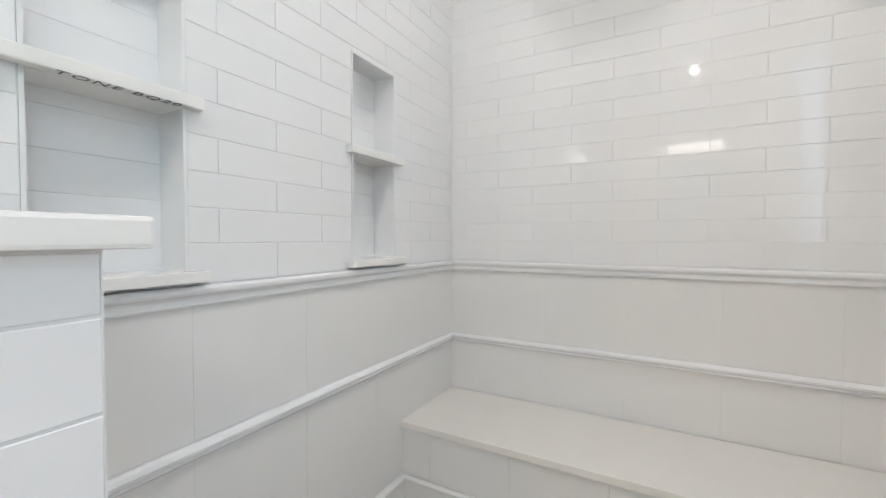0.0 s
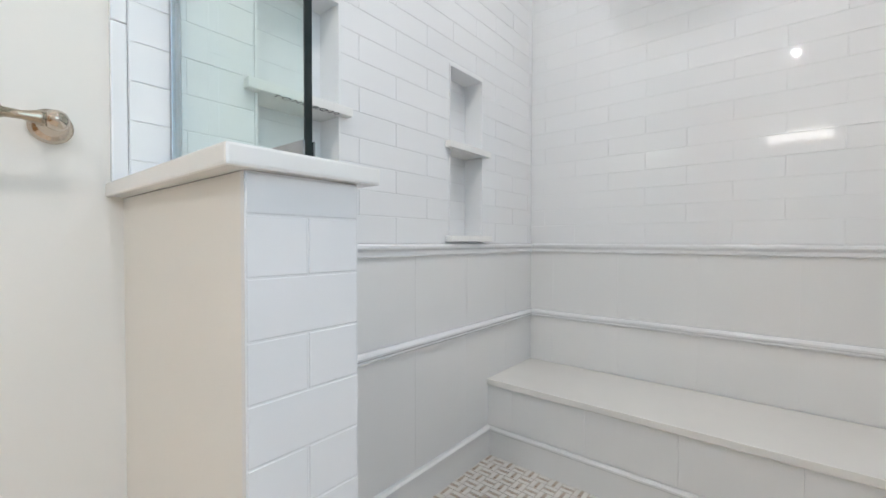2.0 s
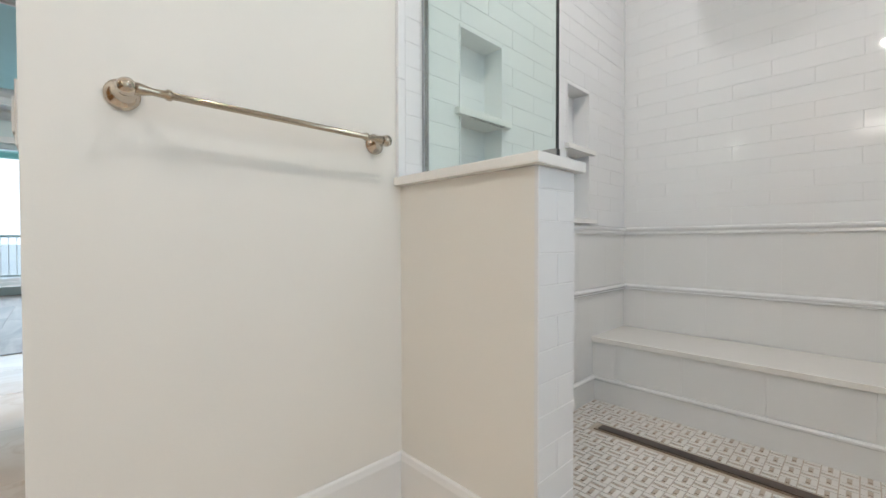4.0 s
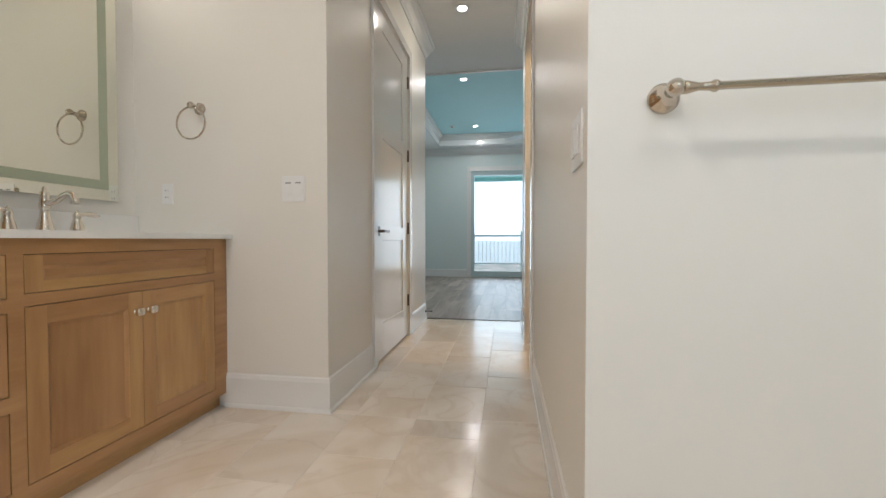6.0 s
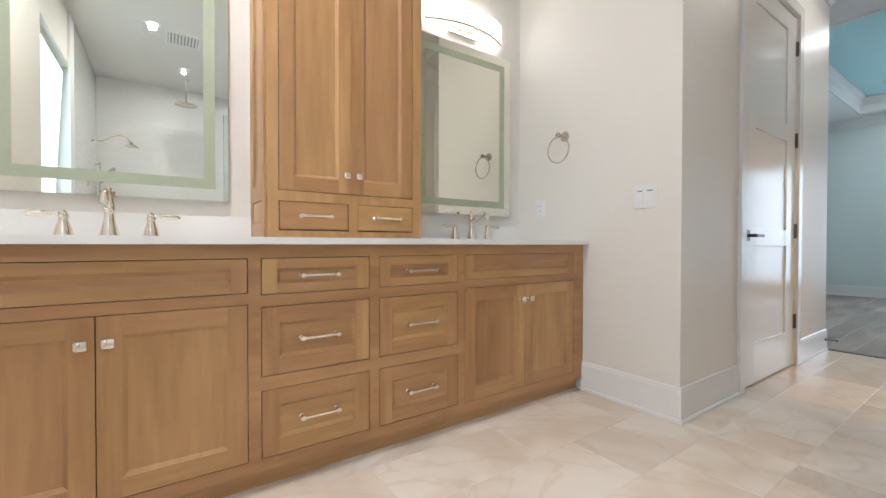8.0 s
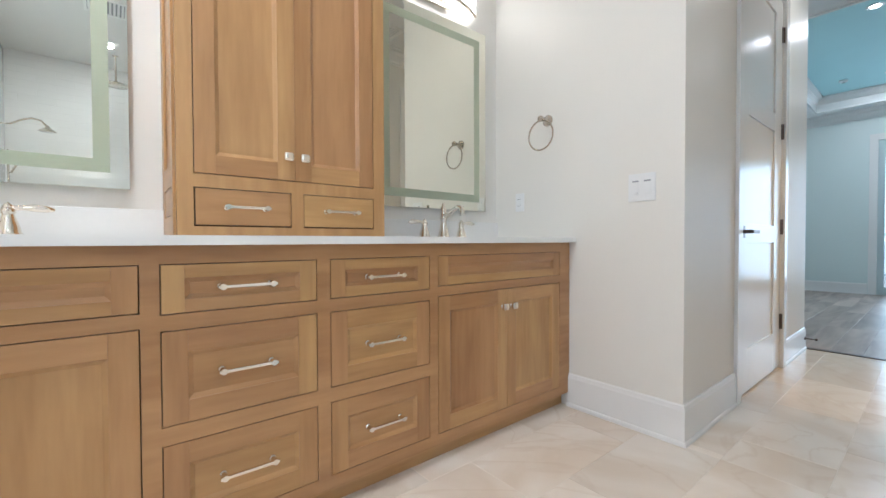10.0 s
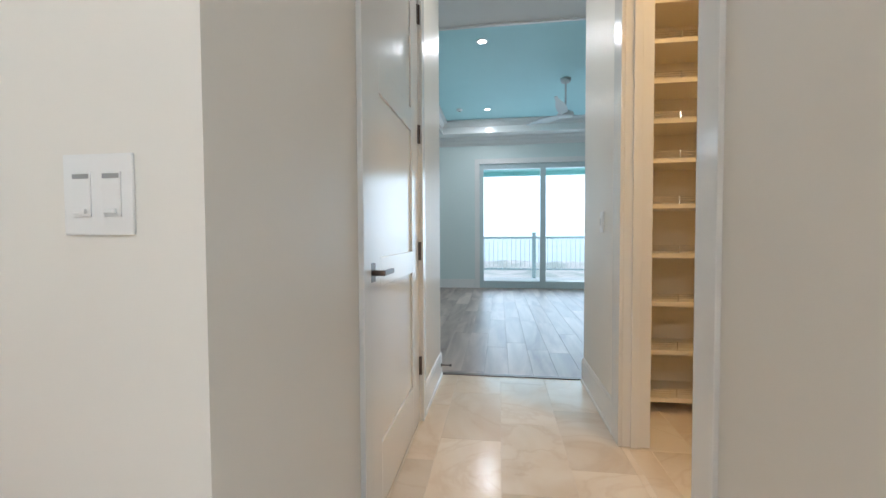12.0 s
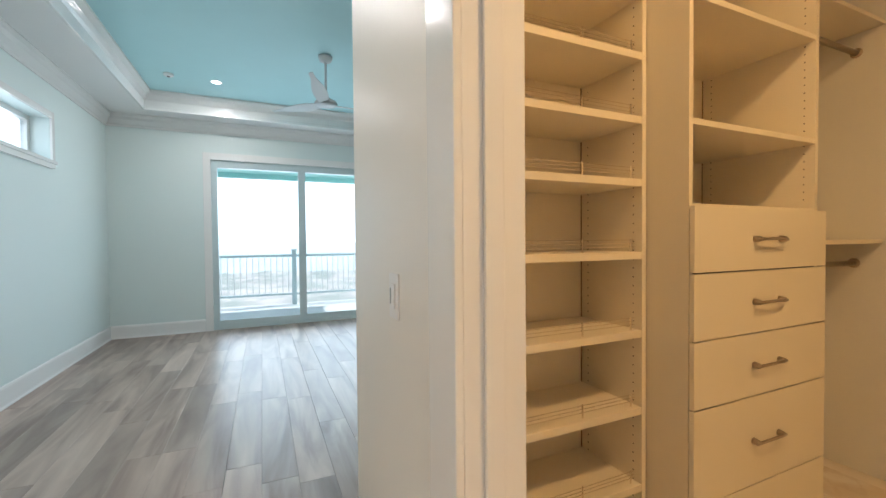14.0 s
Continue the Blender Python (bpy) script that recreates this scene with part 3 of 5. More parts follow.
part("stem", turned([(0.013, 0), (0.013, 0.004), (0.005, 0.008), (0.004, 0.06), (0.009, 0.062), (0.009, 0.075)], "x", 12), M_BRONZE, stop, smooth=True)


# ---- knee wall, cap and shower glass ----
structure("knee_wall", box(1.855, 2.016, -1.480, -0.985, 0, 1.011), M_WALL)
cap = thing("knee_wall_cap", (1.939, -1.246, 1.012), "white quartz cap slab on top of the knee wall", "worktop")
part("slab", box(-0.112, 0.109, -0.262, 0.261, 0.0, 0.026, 0.004), M_QUARTZ, cap)
part("caulk_line", boxes([(-0.083, 0.076, -0.242, 0.255, -0.0009, -0.0001)]), M_CAULK, cap)
gl = thing("shower_screen", (1.938, -1.002, 1.039), "clear fixed shower glass panel standing on the knee wall cap", "shower screen", rz=0.2)
bm = box(-0.005, 0.005, -0.484, -0.002, 0.003, 1.20)
part("pane", bm, M_GLASS, gl).visible_shadow = False
part("glass_edge", boxes([(-0.0055, 0.0055, -0.4865, -0.484, 0.003, 1.20)]), M_EDGE, gl, "dark green polished glass edge")
part("wall_channel", boxes([(-0.009, 0.009, -0.014, -0.001, 0.0, 1.20)], bevel=0.001), M_CLAMP, gl)
part("floor_channel", boxes([(-0.0090, -0.0062, -0.488, -0.016, 0.0, 0.022), (0.0062, 0.0090, -0.488, -0.016, 0.0, 0.022), (-0.0062, 0.0062, -0.488, -0.016, 0.0, 0.0025)], bevel=0.0005), M_CLAMP, gl, "slim satin chrome glazing channel")


# ---- towel bar and ring ----
def rosette(axis="y"):
    return turned([(0.030, 0), (0.030, -0.006), (0.022, -0.010), (0.018, -0.018), (0.010, -0.026), (0.009, -0.045), (0.013, -0.052), (0.017, -0.062), (0.015, -0.072), (0.008, -0.079), (0.001, -0.081)], axis, 24)


tb = thing("towel_bar", (1.163, -0.985, 1.127), "polished nickel towel bar on the wall beside the knee wall", "towel bar")
part("post", rosette(), M_POST, tb, smooth=True)
part("post", rosette(), M_POST, tb, loc=(0.591, 0, 0), smooth=True)
prof = [(0.012, 0.012), (0.012, 0.02), (0.007, 0.04), (0.008, 0.06), (0.011, 0.064), (0.011, 0.07), (0.0075, 0.074), (0.0075, 0.517), (0.011, 0.521), (0.011, 0.527), (0.008, 0.531), (0.007, 0.551), (0.012, 0.571), (0.012, 0.579)]
part("bar", turned(prof, "x", 18, at=(0, -0.062, 0)), M_BAR, tb, smooth=True)

tr = thing("towel_ring", (-0.680, 0, 1.510), "polished nickel towel ring on the wall beside the mirror", "towel ring")
part("post", rosette(), M_POST, tr, smooth=True)
ring = [(0.078 * math.sin(a), -0.064, -0.086 - 0.010 + 0.0 + 0.078 * math.cos(a) + 0.008) for a in [2 * math.pi * k / 40 for k in range(40)]]
part("ring", tube(ring, 0.0045, 10, closed=True), M_POST, tr, smooth=True)


# ---- wall plates ----
def plate(name, loc, rz, w, h, label, kind):
    """A wall plate facing -y before it is turned."""
    p = thing(name, loc, label, kind, rz=rz)
    part("cover", box(-w / 2, w / 2, -0.006, 0, -h / 2, h / 2, 0.0028), M_PLASTIC, p)
    return p


sw = plate("light_switch", (-0.174, 0, 1.098), 0, 0.120, 0.124, "white double dimmer switch plate on the vanity end wall", "light switch")
for k in (-1, 1):
    part("slider_plate", box(k * 0.026 - 0.016, k * 0.026 + 0.016, -0.0085, -0.006, -0.034, 0.034, 0.001), M_PLASTIC, sw)
    part("label_window", box(k * 0.026 - 0.014, k * 0.026 + 0.014, -0.0092, -0.0086, 0.024, 0.031), M_GREY, sw)
    part("slider_knob", box(k * 0.026 - 0.010, k * 0.026 + 0.010, -0.013, -0.0086, -0.029, -0.022, 0.001), M_PLASTIC, sw)
sw = plate("light_switch", (1.02, -0.88, 1.072), 90, 0.128, 0.120, "white switch plate on the hall wall near the towel bar", "light switch")
sw.rotation_euler = (0, 0, radians(-90))
for k in (-0.5, 0.5):
    part("rocker", box(k * 0.050 - 0.017, k * 0.050 + 0.017, -0.011, -0.006, -0.033, 0.033, 0.003), M_PLASTIC, sw)
sw = plate("light_switch", (1.02, 1.885, 1.105), -90, 0.075, 0.118, "white single rocker switch plate on the hall wall", "light switch")
part("rocker", box(-0.017, 0.017, -0.010, -0.006, -0.033, 0.033, 0.002), M_PLASTIC, sw)
part("light_bar", box(-0.012, -0.009, -0.0115, -0.010, -0.02, 0.02), M_GREY, sw)
ou = plate("wall_outlet", (-0.872, 0, 1.083), 0, 0.062, 0.104, "white outlet plate on the wall beside the mirror", "outlet")
part("socket", box(-0.017, 0.017, -0.008, -0.006, -0.034, 0.034, 0.002), M_PLASTIC, ou)
for dz in (-0.018, 0.018):
    part("slots", boxes([(-0.008, -0.006, -0.0086, -0.008, dz - 0.004, dz + 0.005), (0.006, 0.008, -0.0086, -0.008, dz - 0.004, dz + 0.005)]), M_INK_SHADE, ou)


# ---- vanity ----
def front(name, parent, w, h, side, rail_h, loc, upright, t=0.02, deep=0.010, slope=0.012):
    """A shaker front facing +x with its lower corner at loc: two stiles, two rails between them, a sunk panel with sloped edges."""
    bm = bmesh.new()
    rings = [[bm.verts.new((x, y, z)) for y, z in ((side + o, rail_h + o), (w - side - o, rail_h + o), (w - side - o, h - rail_h - o), (side + o, h - rail_h - o))]
             for x, o in ((-t, 0), (-deep * 0.3, 0), (-deep * 0.35, 0.001), (-deep * 0.8, slope * 0.75), (-deep, slope))]
    for a, b in zip(rings, rings[1:]):
        for i in range(4):
            bm.faces.new((a[i], a[(i + 1) % 4], b[(i + 1) % 4], b[i]))
    bm.faces.new(rings[0])
    bm.faces.new(rings[-1])
    d = part(name, bm, M_WOOD_V if upright else M_WOOD_H, parent, loc=loc)
    for y0 in (0, w - side):
        part("stile", box(-t, 0, y0, y0 + side, 0, h, 0.0009), M_WOOD_V, d)
    for z0, z1 in ((0, rail_h), (h - rail_h, h)):
        part("rail", box(-t, -0.0002, side, w - side, z0, z1, 0.0006), M_WOOD_H, d)
    return d


def pull(parent, y, z, x=0.0, reach=0.128):
    """A square bar pull on two turned feet, one mesh."""
    bm = boxes([(0.024, 0.033, -reach / 2 - 0.012, reach / 2 + 0.012, -0.0045, 0.0045)], bevel=0.002)
    for k in (-1, 1):
        turned([(0.009, 0), (0.009, 0.003), (0.006, 0.006), (0.006, 0.022), (0.0085, 0.024), (0.0085, 0.034)], "x", 12, bm, (0, k * reach / 2, 0))
    part("handle", bm, M_NICKEL, parent, "polished nickel bar pull", loc=(x, y, z))


def knob(parent, y, z, x=0.0):
    """A cushion-shaped square knob on a turned neck."""
    bm = turned([(0.011, 0), (0.010, 0.002), (0.006, 0.004), (0.006, 0.014)], "x", 14)
    bm_box(bm, 0.011, 0.031, -0.0165, 0.0165, -0.0155, 0.0155, 0.0085)
    return part("knob", bm, M_NICKEL, parent, "polished nickel knob", loc=(x, y, z), smooth=True)


FX = -0.545
van = thing("vanity_cabinet", (FX, -2.72, 0), "stained maple double vanity cabinet with inset shaker fronts, closed", "vanity")
Y0 = -2.72
STI = [(-2.72, -2.575), (-1.790, -1.750), (-1.350, -1.308), (-0.913, -0.873), (-0.086, 0.0)]
def vy(y):
    return y - Y0
rows = [(-0.02, 0, vy(a), vy(b - 0.0), 0.072, 0.852) for a, b in STI]
for a, b in zip(STI, STI[1:]):
    rows.append((-0.02, 0, vy(a[1]), vy(b[0]), 0.805, 0.852))
    rows.append((-0.02, 0, vy(a[1]), vy(b[0]), 0.072, 0.114))
for i in (1, 2):
    y0, y1 = vy(STI[i][1]), vy(STI[i + 1][0])
    rows.append((-0.02, 0, y0, y1, 0.638, 0.678))
    rows.append((-0.02, 0, y0, y1, 0.350, 0.396))
for i in (0, 3):
    rows.append((-0.02, 0, vy(STI[i][1]), vy(STI[i + 1][0]), 0.650, 0.686))
part("face_frame", boxes(rows), M_WOOD_H, van)
# carcass coloured dark: the shade in the gaps round the fronts
part("carcass", boxes([(-0.515, -0.030, 0.020, 2.718, 0.10, 0.70), (-0.030, -0.0215, 0.020, 2.718, 0.10, 0.85)]), M_RECESS_SHADE, van)
part("toe_kick", boxes([(-0.06, -0.045, 0.0, 2.718, 0.0, 0.10)]), M_WOOD_H, van)
part("side_panel", boxes([(-0.515, -0.0215, 0.0, 0.019, 0.0, 0.852)]), M_WOOD_V, van)
G = 0.0027
def drawer(y0, y1, z0, z1, handle=True, nm="drawer"):
    w, h = y1 - y0 - 2 * G, z1 - z0 - 2 * G
    thin = h < 0.2
    d = front(nm, van, w, h, 0.056 if not thin else 0.05, 0.056 if not thin else 0.034, (-0.0005, vy(y0) + G, z0 + G), False)
    if handle:
        pull(d, w / 2, h / 2, -0.006)
    return d
for i in (1, 2):
    a, b = STI[i][1], STI[i + 1][0]
    drawer(a, b, 0.678, 0.805)
    drawer(a, b, 0.396, 0.638)
    drawer(a, b, 0.114, 0.350)
for i in (0, 3):
    a, b = STI[i][1], STI[i + 1][0]
    drawer(a, b, 0.686, 0.805, handle=False, nm="false_front")
    mid = (a + b) / 2
    for y0, y1, ky in ((a, mid + G / 2, -0.028), (mid - G / 2, b, 0.028)):
        w, h = y1 - y0 - 2 * G, 0.650 - 0.114 - 2 * G
        d = front("door", van, w, h, 0.058, 0.058, (-0.0005, vy(y0) + G, 0.114 + G), True)
        knob(d, (w + ky) if ky < 0 else ky, h - 0.075, 0.0)

# counter with two sink openings
def sink_counter():
    bm = bmesh.new()
    x0, x1, y0, y1, zt, zb = -1.065, -0.508, -2.72, 0.0, 0.877, 0.852
    holes = [(-0.775, -0.50, 0.150, 0.215), (-0.775, -2.185, 0.150, 0.215)]
    xs = sorted({x0, x1, holes[0][0] - 0.17, holes[0][0] + 0.17})
    ys = sorted({y0, y1, -0.50 - 0.25, -0.50 + 0.25, -2.185 - 0.25, -2.185 + 0.25})
    cells = [(a, b, c, d) for a, b in zip(xs, xs[1:]) for c, d in zip(ys, ys[1:])]
    for a, b, c, d in cells:
        h = [q for q in holes if a < q[0] < b and c < q[1] < d]
        if not h:
            bm_box(bm, a, b, c, d, zb, zt)
            continue
        cx, cy, rx, ry = h[0]
        n = 40
        inner, outer = [], []
        for k in range(n):
            t = 2 * math.pi * k / n
            ct, s = math.cos(t), math.sin(t)
            inner.append((cx + rx * ct, cy + ry * s))
            f = min((b - cx) / abs(ct) if abs(ct) > 1e-6 else 9, (d - cy) / abs(s) if abs(s) > 1e-6 else 9)
            outer.append((cx + f * ct, cy + f * s))
        vi = [bm.verts.new((x, y, zt)) for x, y in inner]
        vo = [bm.verts.new((x, y, zt)) for x, y in outer]
        vb = [bm.verts.new((x, y, zb)) for x, y in inner]
        for k in range(n):
            j = (k + 1) % n
            bm.faces.new((vi[k], vo[k], vo[j], vi[j]))
            bm.faces.new((vi[j], vb[j], vb[k], vi[k]))
    return bm
top = thing("vanity_countertop", (0, 0, 0.852), "white quartz vanity countertop with backsplash on the cabinet", "worktop")
def drop(bm, dz):
    bmesh.ops.translate(bm, verts=bm.verts, vec=(0, 0, dz))
    return bm
part("slab", drop(sink_counter(), -0.852), M_QUARTZ, top)
part("edge", drop(box(-0.5085, -0.5065, -2.72, -0.001, 0.8525, 0.8765), -0.852), M_QUARTZ, top)
part("backsplash", drop(box(-1.065, -1.047, -2.72, -0.001, 0.8775, 0.972, 0.002), -0.852), M_QUARTZ, top)
for cy in (-0.50, -2.185):
    sk = thing("sink_basin", (-0.775, cy, 0.852), "white oval undermount sink basin set into the countertop", "sink", "sinks")
    pr = [(1.0, 0.0), (0.97, -0.03), (0.88, -0.09), (0.65, -0.13), (0.2, -0.14)]
    bm = bmesh.new()
    rings = [[bm.verts.new((0.155 * r * math.cos(t), 0.22 * r * math.sin(t), h)) for t in [2 * math.pi * k / 32 for k in range(32)]] for r, h in pr]
    for a, b in zip(rings, rings[1:]):
        for k in range(32):
            bm.faces.new((a[k], a[(k + 1) % 32], b[(k + 1) % 32], b[k]))
    bm.faces.new(rings[-1])
    part("bowl", bm, M_PLASTIC, sk, smooth=True)
    part("drain_ring", turned([(0.022, -0.139), (0.022, -0.136), (0.001, -0.135)], "z", 20), M_NICKEL, sk)


# ---- faucets ----
def faucet(cy):
    f = thing("faucet", (-0.965, cy, 0.877), "polished nickel widespread faucet with lever handles on the countertop", "faucet", "faucets")
    f.scale = (1.18, 1.18, 1.18)
    bell = [(0.026, 0), (0.026, 0.004), (0.022, 0.010), (0.020, 0.022), (0.015, 0.038), (0.011, 0.052), (0.013, 0.056), (0.014, 0.062), (0.011, 0.068)]
    body = [(0.028, 0), (0.028, 0.005), (0.024, 0.012), (0.021, 0.028), (0.015, 0.052), (0.0125, 0.075), (0.015, 0.080), (0.016, 0.092), (0.013, 0.105), (0.012, 0.120), (0.014, 0.126), (0.012, 0.134), (0.006, 0.142), (0.007, 0.150), (0.001, 0.156)]
    part("body", turned(body, "z", 20), M_NICKEL, f, smooth=True)
    path = [(0.0, 0, 0.100), (0.022, 0, 0.098), (0.048, 0, 0.106), (0.074, 0, 0.122), (0.098, 0, 0.131), (0.116, 0, 0.125), (0.124, 0, 0.108), (0.125, 0, 0.094)]
    part("spout", tube(path, [0.011, 0.011, 0.010, 0.0095, 0.0095, 0.010, 0.0105, 0.013], 14), M_NICKEL, f, smooth=True)
    for k in (-1, 1):
        h = tagged(new("handle"), "polished nickel lever handle")
        h.empty_display_size = 0.02
        h.parent, h.location = f, (0, k * 0.105, 0)
        part("base", turned(bell, "z", 18), M_NICKEL, h, smooth=True)
        part("lever", tube([(0, 0, 0.066), (0.0, k * 0.014, 0.068), (0.0, k * 0.028, 0.069), (0.0, k * 0.045, 0.069), (0.0, k * 0.066, 0.067), (0.0, k * 0.080, 0.065)], [0.010, 0.006, 0.0062, 0.0092, 0.0085, 0.004], 12), M_NICKEL, h, smooth=True)
        part("finial", turned([(0.011, 0.068), (0.009, 0.074), (0.004, 0.078), (0.001, 0.082)], "z", 14), M_NICKEL, h, smooth=True)
    return f


faucet(-0.50)
faucet(-2.185)


# ---- tower cabinet ----
TX = -0.75
tw = thing("tower_cabinet", (TX, -1.69, 0.878), "stained maple tower cabinet standing on the countertop, closed", "cabinet")
TW, TH = 0.705, 1.72
tz = lambda z: z - 0.878
ty = lambda y: y + 1.69
rows = [(-0.02, 0, 0, 0.043, 0, TH), (-0.02, 0, TW - 0.049, TW, 0, TH), (-0.02, 0, 0.043, TW - 0.049, 0, 0.030),
        (-0.02, 0, 0.043, TW - 0.049, tz(1.027), tz(1.068)), (-0.02, 0, 0.043, TW - 0.049, tz(2.45), TH), (-0.02, 0, ty(-1.356), ty(-1.314), 0.03, tz(1.027))]
part("face_frame", boxes(rows), M_WOOD_V, tw)
# dark carcass again paints the shade seen between doors and drawers
part("carcass", boxes([(-0.313, -0.0215, 0.012, TW - 0.012, 0.001, TH - 0.001)]), M_RECESS_SHADE, tw)
part("side_panel", boxes([(-0.313, -0.0205, TW - 0.012, TW - 0.0005, 0, TH)]), M_WOOD_V, tw)
part("side_panel", boxes([(-0.313, -0.0205, 0.0005, 0.012, 0, TH), (-0.313, -0.25, -0.008, 0.0, 0, TH), (-0.065, -0.0205, -0.008, 0.0, 0, TH), (-0.25, -0.065, -0.008, 0.0, tz(1.03), tz(1.10)), (-0.25, -0.065, -0.008, 0.0, 0, tz(0.94)), (-0.25, -0.065, -0.006, 0.0, tz(0.944), tz(1.026))], bevel=0.001), M_WOOD_V, tw)
part("crown", boxes([(-0.313, 0.02, -0.02, TW + 0.02, TH, TH + 0.03), (-0.313, 0.045, -0.045, TW + 0.045, TH + 0.03, TH + 0.07)], bevel=0.006), M_WOOD_H, tw)
for y0, y1 in ((-1.645, -1.356), (-1.314, -1.034)):
    w, h = y1 - y0 - 2 * G, 1.027 - 0.910 - 2 * G
    bm = box(-0.02, -0.0005, 0, w, 0, h, 0.001)
    d = part("drawer", bm, M_WOOD_H, tw, loc=(0, ty(y0) + G, tz(0.910) + G))
    pull(d, w / 2, h / 2, -0.0005, reach=0.115)
for y0, y1, ky in ((-1.647, -1.3395, -0.028), (-1.3445, -1.034, 0.028)):
    w, h = y1 - y0 - 2 * G, 2.45 - 1.068 - 2 * G
    d = front("door", tw, w, h, 0.058, 0.058, (-0.0005, ty(y0) + G, tz(1.068) + G), True)
    knob(d, (w + ky) if ky < 0 else ky, 0.078)


# ---- mirrors and vanity lights ----
def wall_mirror(cy):
    m = thing("wall_mirror", (-1.065, cy, 1.035), "frameless rectangular mirror with a frosted band above the sink", "mirror", "vanity mirrors")
    w, h = 0.375, 1.03
    part("backing", box(0.0, 0.028, -w + 0.012, w - 0.012, 0.012, h - 0.012, 0.002), M_PLASTIC, m)
    part("glass", box(0.028, 0.033, -w, w, 0, h), M_MIRROR, m)
    a, b = 0.050, 0.092
    for q in ((-w + a, w - a, a, b), (-w + a, w - a, h - b, h - a), (-w + a, -w + b, b, h - b), (w - b, w - a, b, h - b)):
        part("frosted_band", box(0.033, 0.0334, *q), M_FROST, m)


wall_mirror(-0.50)
wall_mirror(-2.165)


def vanity_light(cy):
    v = thing("vanity_light", (-1.065, cy, 2.15), "curved opal glass vanity light, lit, above the mirror", "vanity light", "vanity lights")
    part("backplate", box(0, 0.02, -0.10, 0.10, -0.02, 0.07, 0.004), M_NICKEL, v)
    def band(r0, r1, z0, z1, half):
        bm = bmesh.new()
        n = 24
        rr = []
        for k in range(n + 1):
            y = -half + 2 * half * k / n
            x = 0.115 - 0.075 * (y / half) ** 2
            rr.append([bm.verts.new((x + r, y, z)) for r, z in ((r0, z0), (r1, z0), (r1, z1), (r0, z1))])
        for a, b in zip(rr, rr[1:]):
            for j in range(4):
                bm.faces.new((a[j], a[(j + 1) % 4], b[(j + 1) % 4], b[j]))
        bm.faces.new(rr[0])
        bm.faces.new(rr[-1])
        return bm
    part("shade", band(-0.008, 0.0, 0.0, 0.105, 0.29), M_SHADE, v, "lit curved opal glass shade", smooth=True)
    part("rim", band(-0.009, 0.004, 0.106, 0.112, 0.295), M_NICKEL, v)
    part("rim", band(-0.010, 0.003, -0.010, -0.0005, 0.294), M_POST, v)
    part("diffuser", band(-0.070, -0.022, 0.030, 0.034, 0.25), M_PLASTIC, v, "white frosted glass lens")
    part("bracket", boxes([(0.020, 0.030, -0.13, 0.13, -0.026, -0.012)], bevel=0.002), M_NICKEL, v)
    for y in (-0.06, 0.06):
        part("stem", tube([(0.024, y, -0.016), (0.050, y, 0.009)], 0.003, 8), M_NICKEL, v)


vanity_light(-0.50)
vanity_light(-2.165)


# ---- recessed lights, vents, smoke detector ----
def recessed(x, y, z, lens=0.040):
    r = thing("recessed_light", (x, y, z), "white recessed ceiling light, lit", "recessed light", "recessed lights")
    bm = turned([(0.001, -0.001), (0.066, -0.001), (0.066, -0.005), (0.054, -0.007), (0.042, -0.003), (0.001, -0.003)], "z", 28)
    part("trim_ring", bm, M_PLASTIC, r)
    part("lens", turned([(lens, -0.0045), (lens, -0.0055), (0.001, -0.006)], "z", 24), M_LAMP, r)


for q in ((0.46, 1.80, H), (1.70, -2.10, H), (-0.20, -2.12, H, 0.028), (2.72, -1.82, H, 0.018), (0.25, 3.93, TRAY), (0.24, 6.32, TRAY), (2.30, 3.93, TRAY), (2.30, 6.32, TRAY), (1.68, 0.68, H)):
    recessed(*q)
def ceiling_vent(x, y, w, n, label):
    """A square grille of n slats in a flat frame."""
    v = thing("ceiling_vent", (x, y, H), label, "vent", "ceiling vents")
    h = w / 2
    part("frame", boxes([(-h, h, -h, 0.02 - h, -0.012, -0.001), (-h, h, h - 0.02, h, -0.012, -0.001), (-h, 0.02 - h, 0.02 - h, h - 0.02, -0.012, -0.001), (h - 0.02, h, 0.02 - h, h - 0.02, -0.012, -0.001)]), M_PLASTIC, v)
    part("duct", box(0.02 - h, h - 0.02, 0.02 - h, h - 0.02, -0.002, -0.001), M_GREY, v, "dark duct opening behind the slats")
    step = (w - 0.04) / n
    for k in range(n):
        y0 = 0.02 - h + (k + 0.2) * step
        part("slat", box(0.02 - h, h - 0.02, y0, y0 + step * 0.55, -0.010, -0.003), M_PLASTIC, v)


ceiling_vent(1.90, -1.85, 0.30, 9, "white square exhaust vent grille in the bathroom ceiling")
ceiling_vent(0.72, 0.27, 0.26, 8, "white square air supply grille in the hall ceiling")
sd = thing("ceiling_sensor", (-0.22, 6.25, TRAY), "small white round sensor on the bedroom tray ceiling", "sensor")
part("dome", turned([(0.05, -0.001), (0.05, -0.02), (0.035, -0.03), (0.001, -0.031)], "z", 20), M_PLASTIC, sd, smooth=True)
part("lens", turned([(0.016, -0.031), (0.014, -0.036), (0.001, -0.037)], "z", 14), M_INK_SHADE, sd)


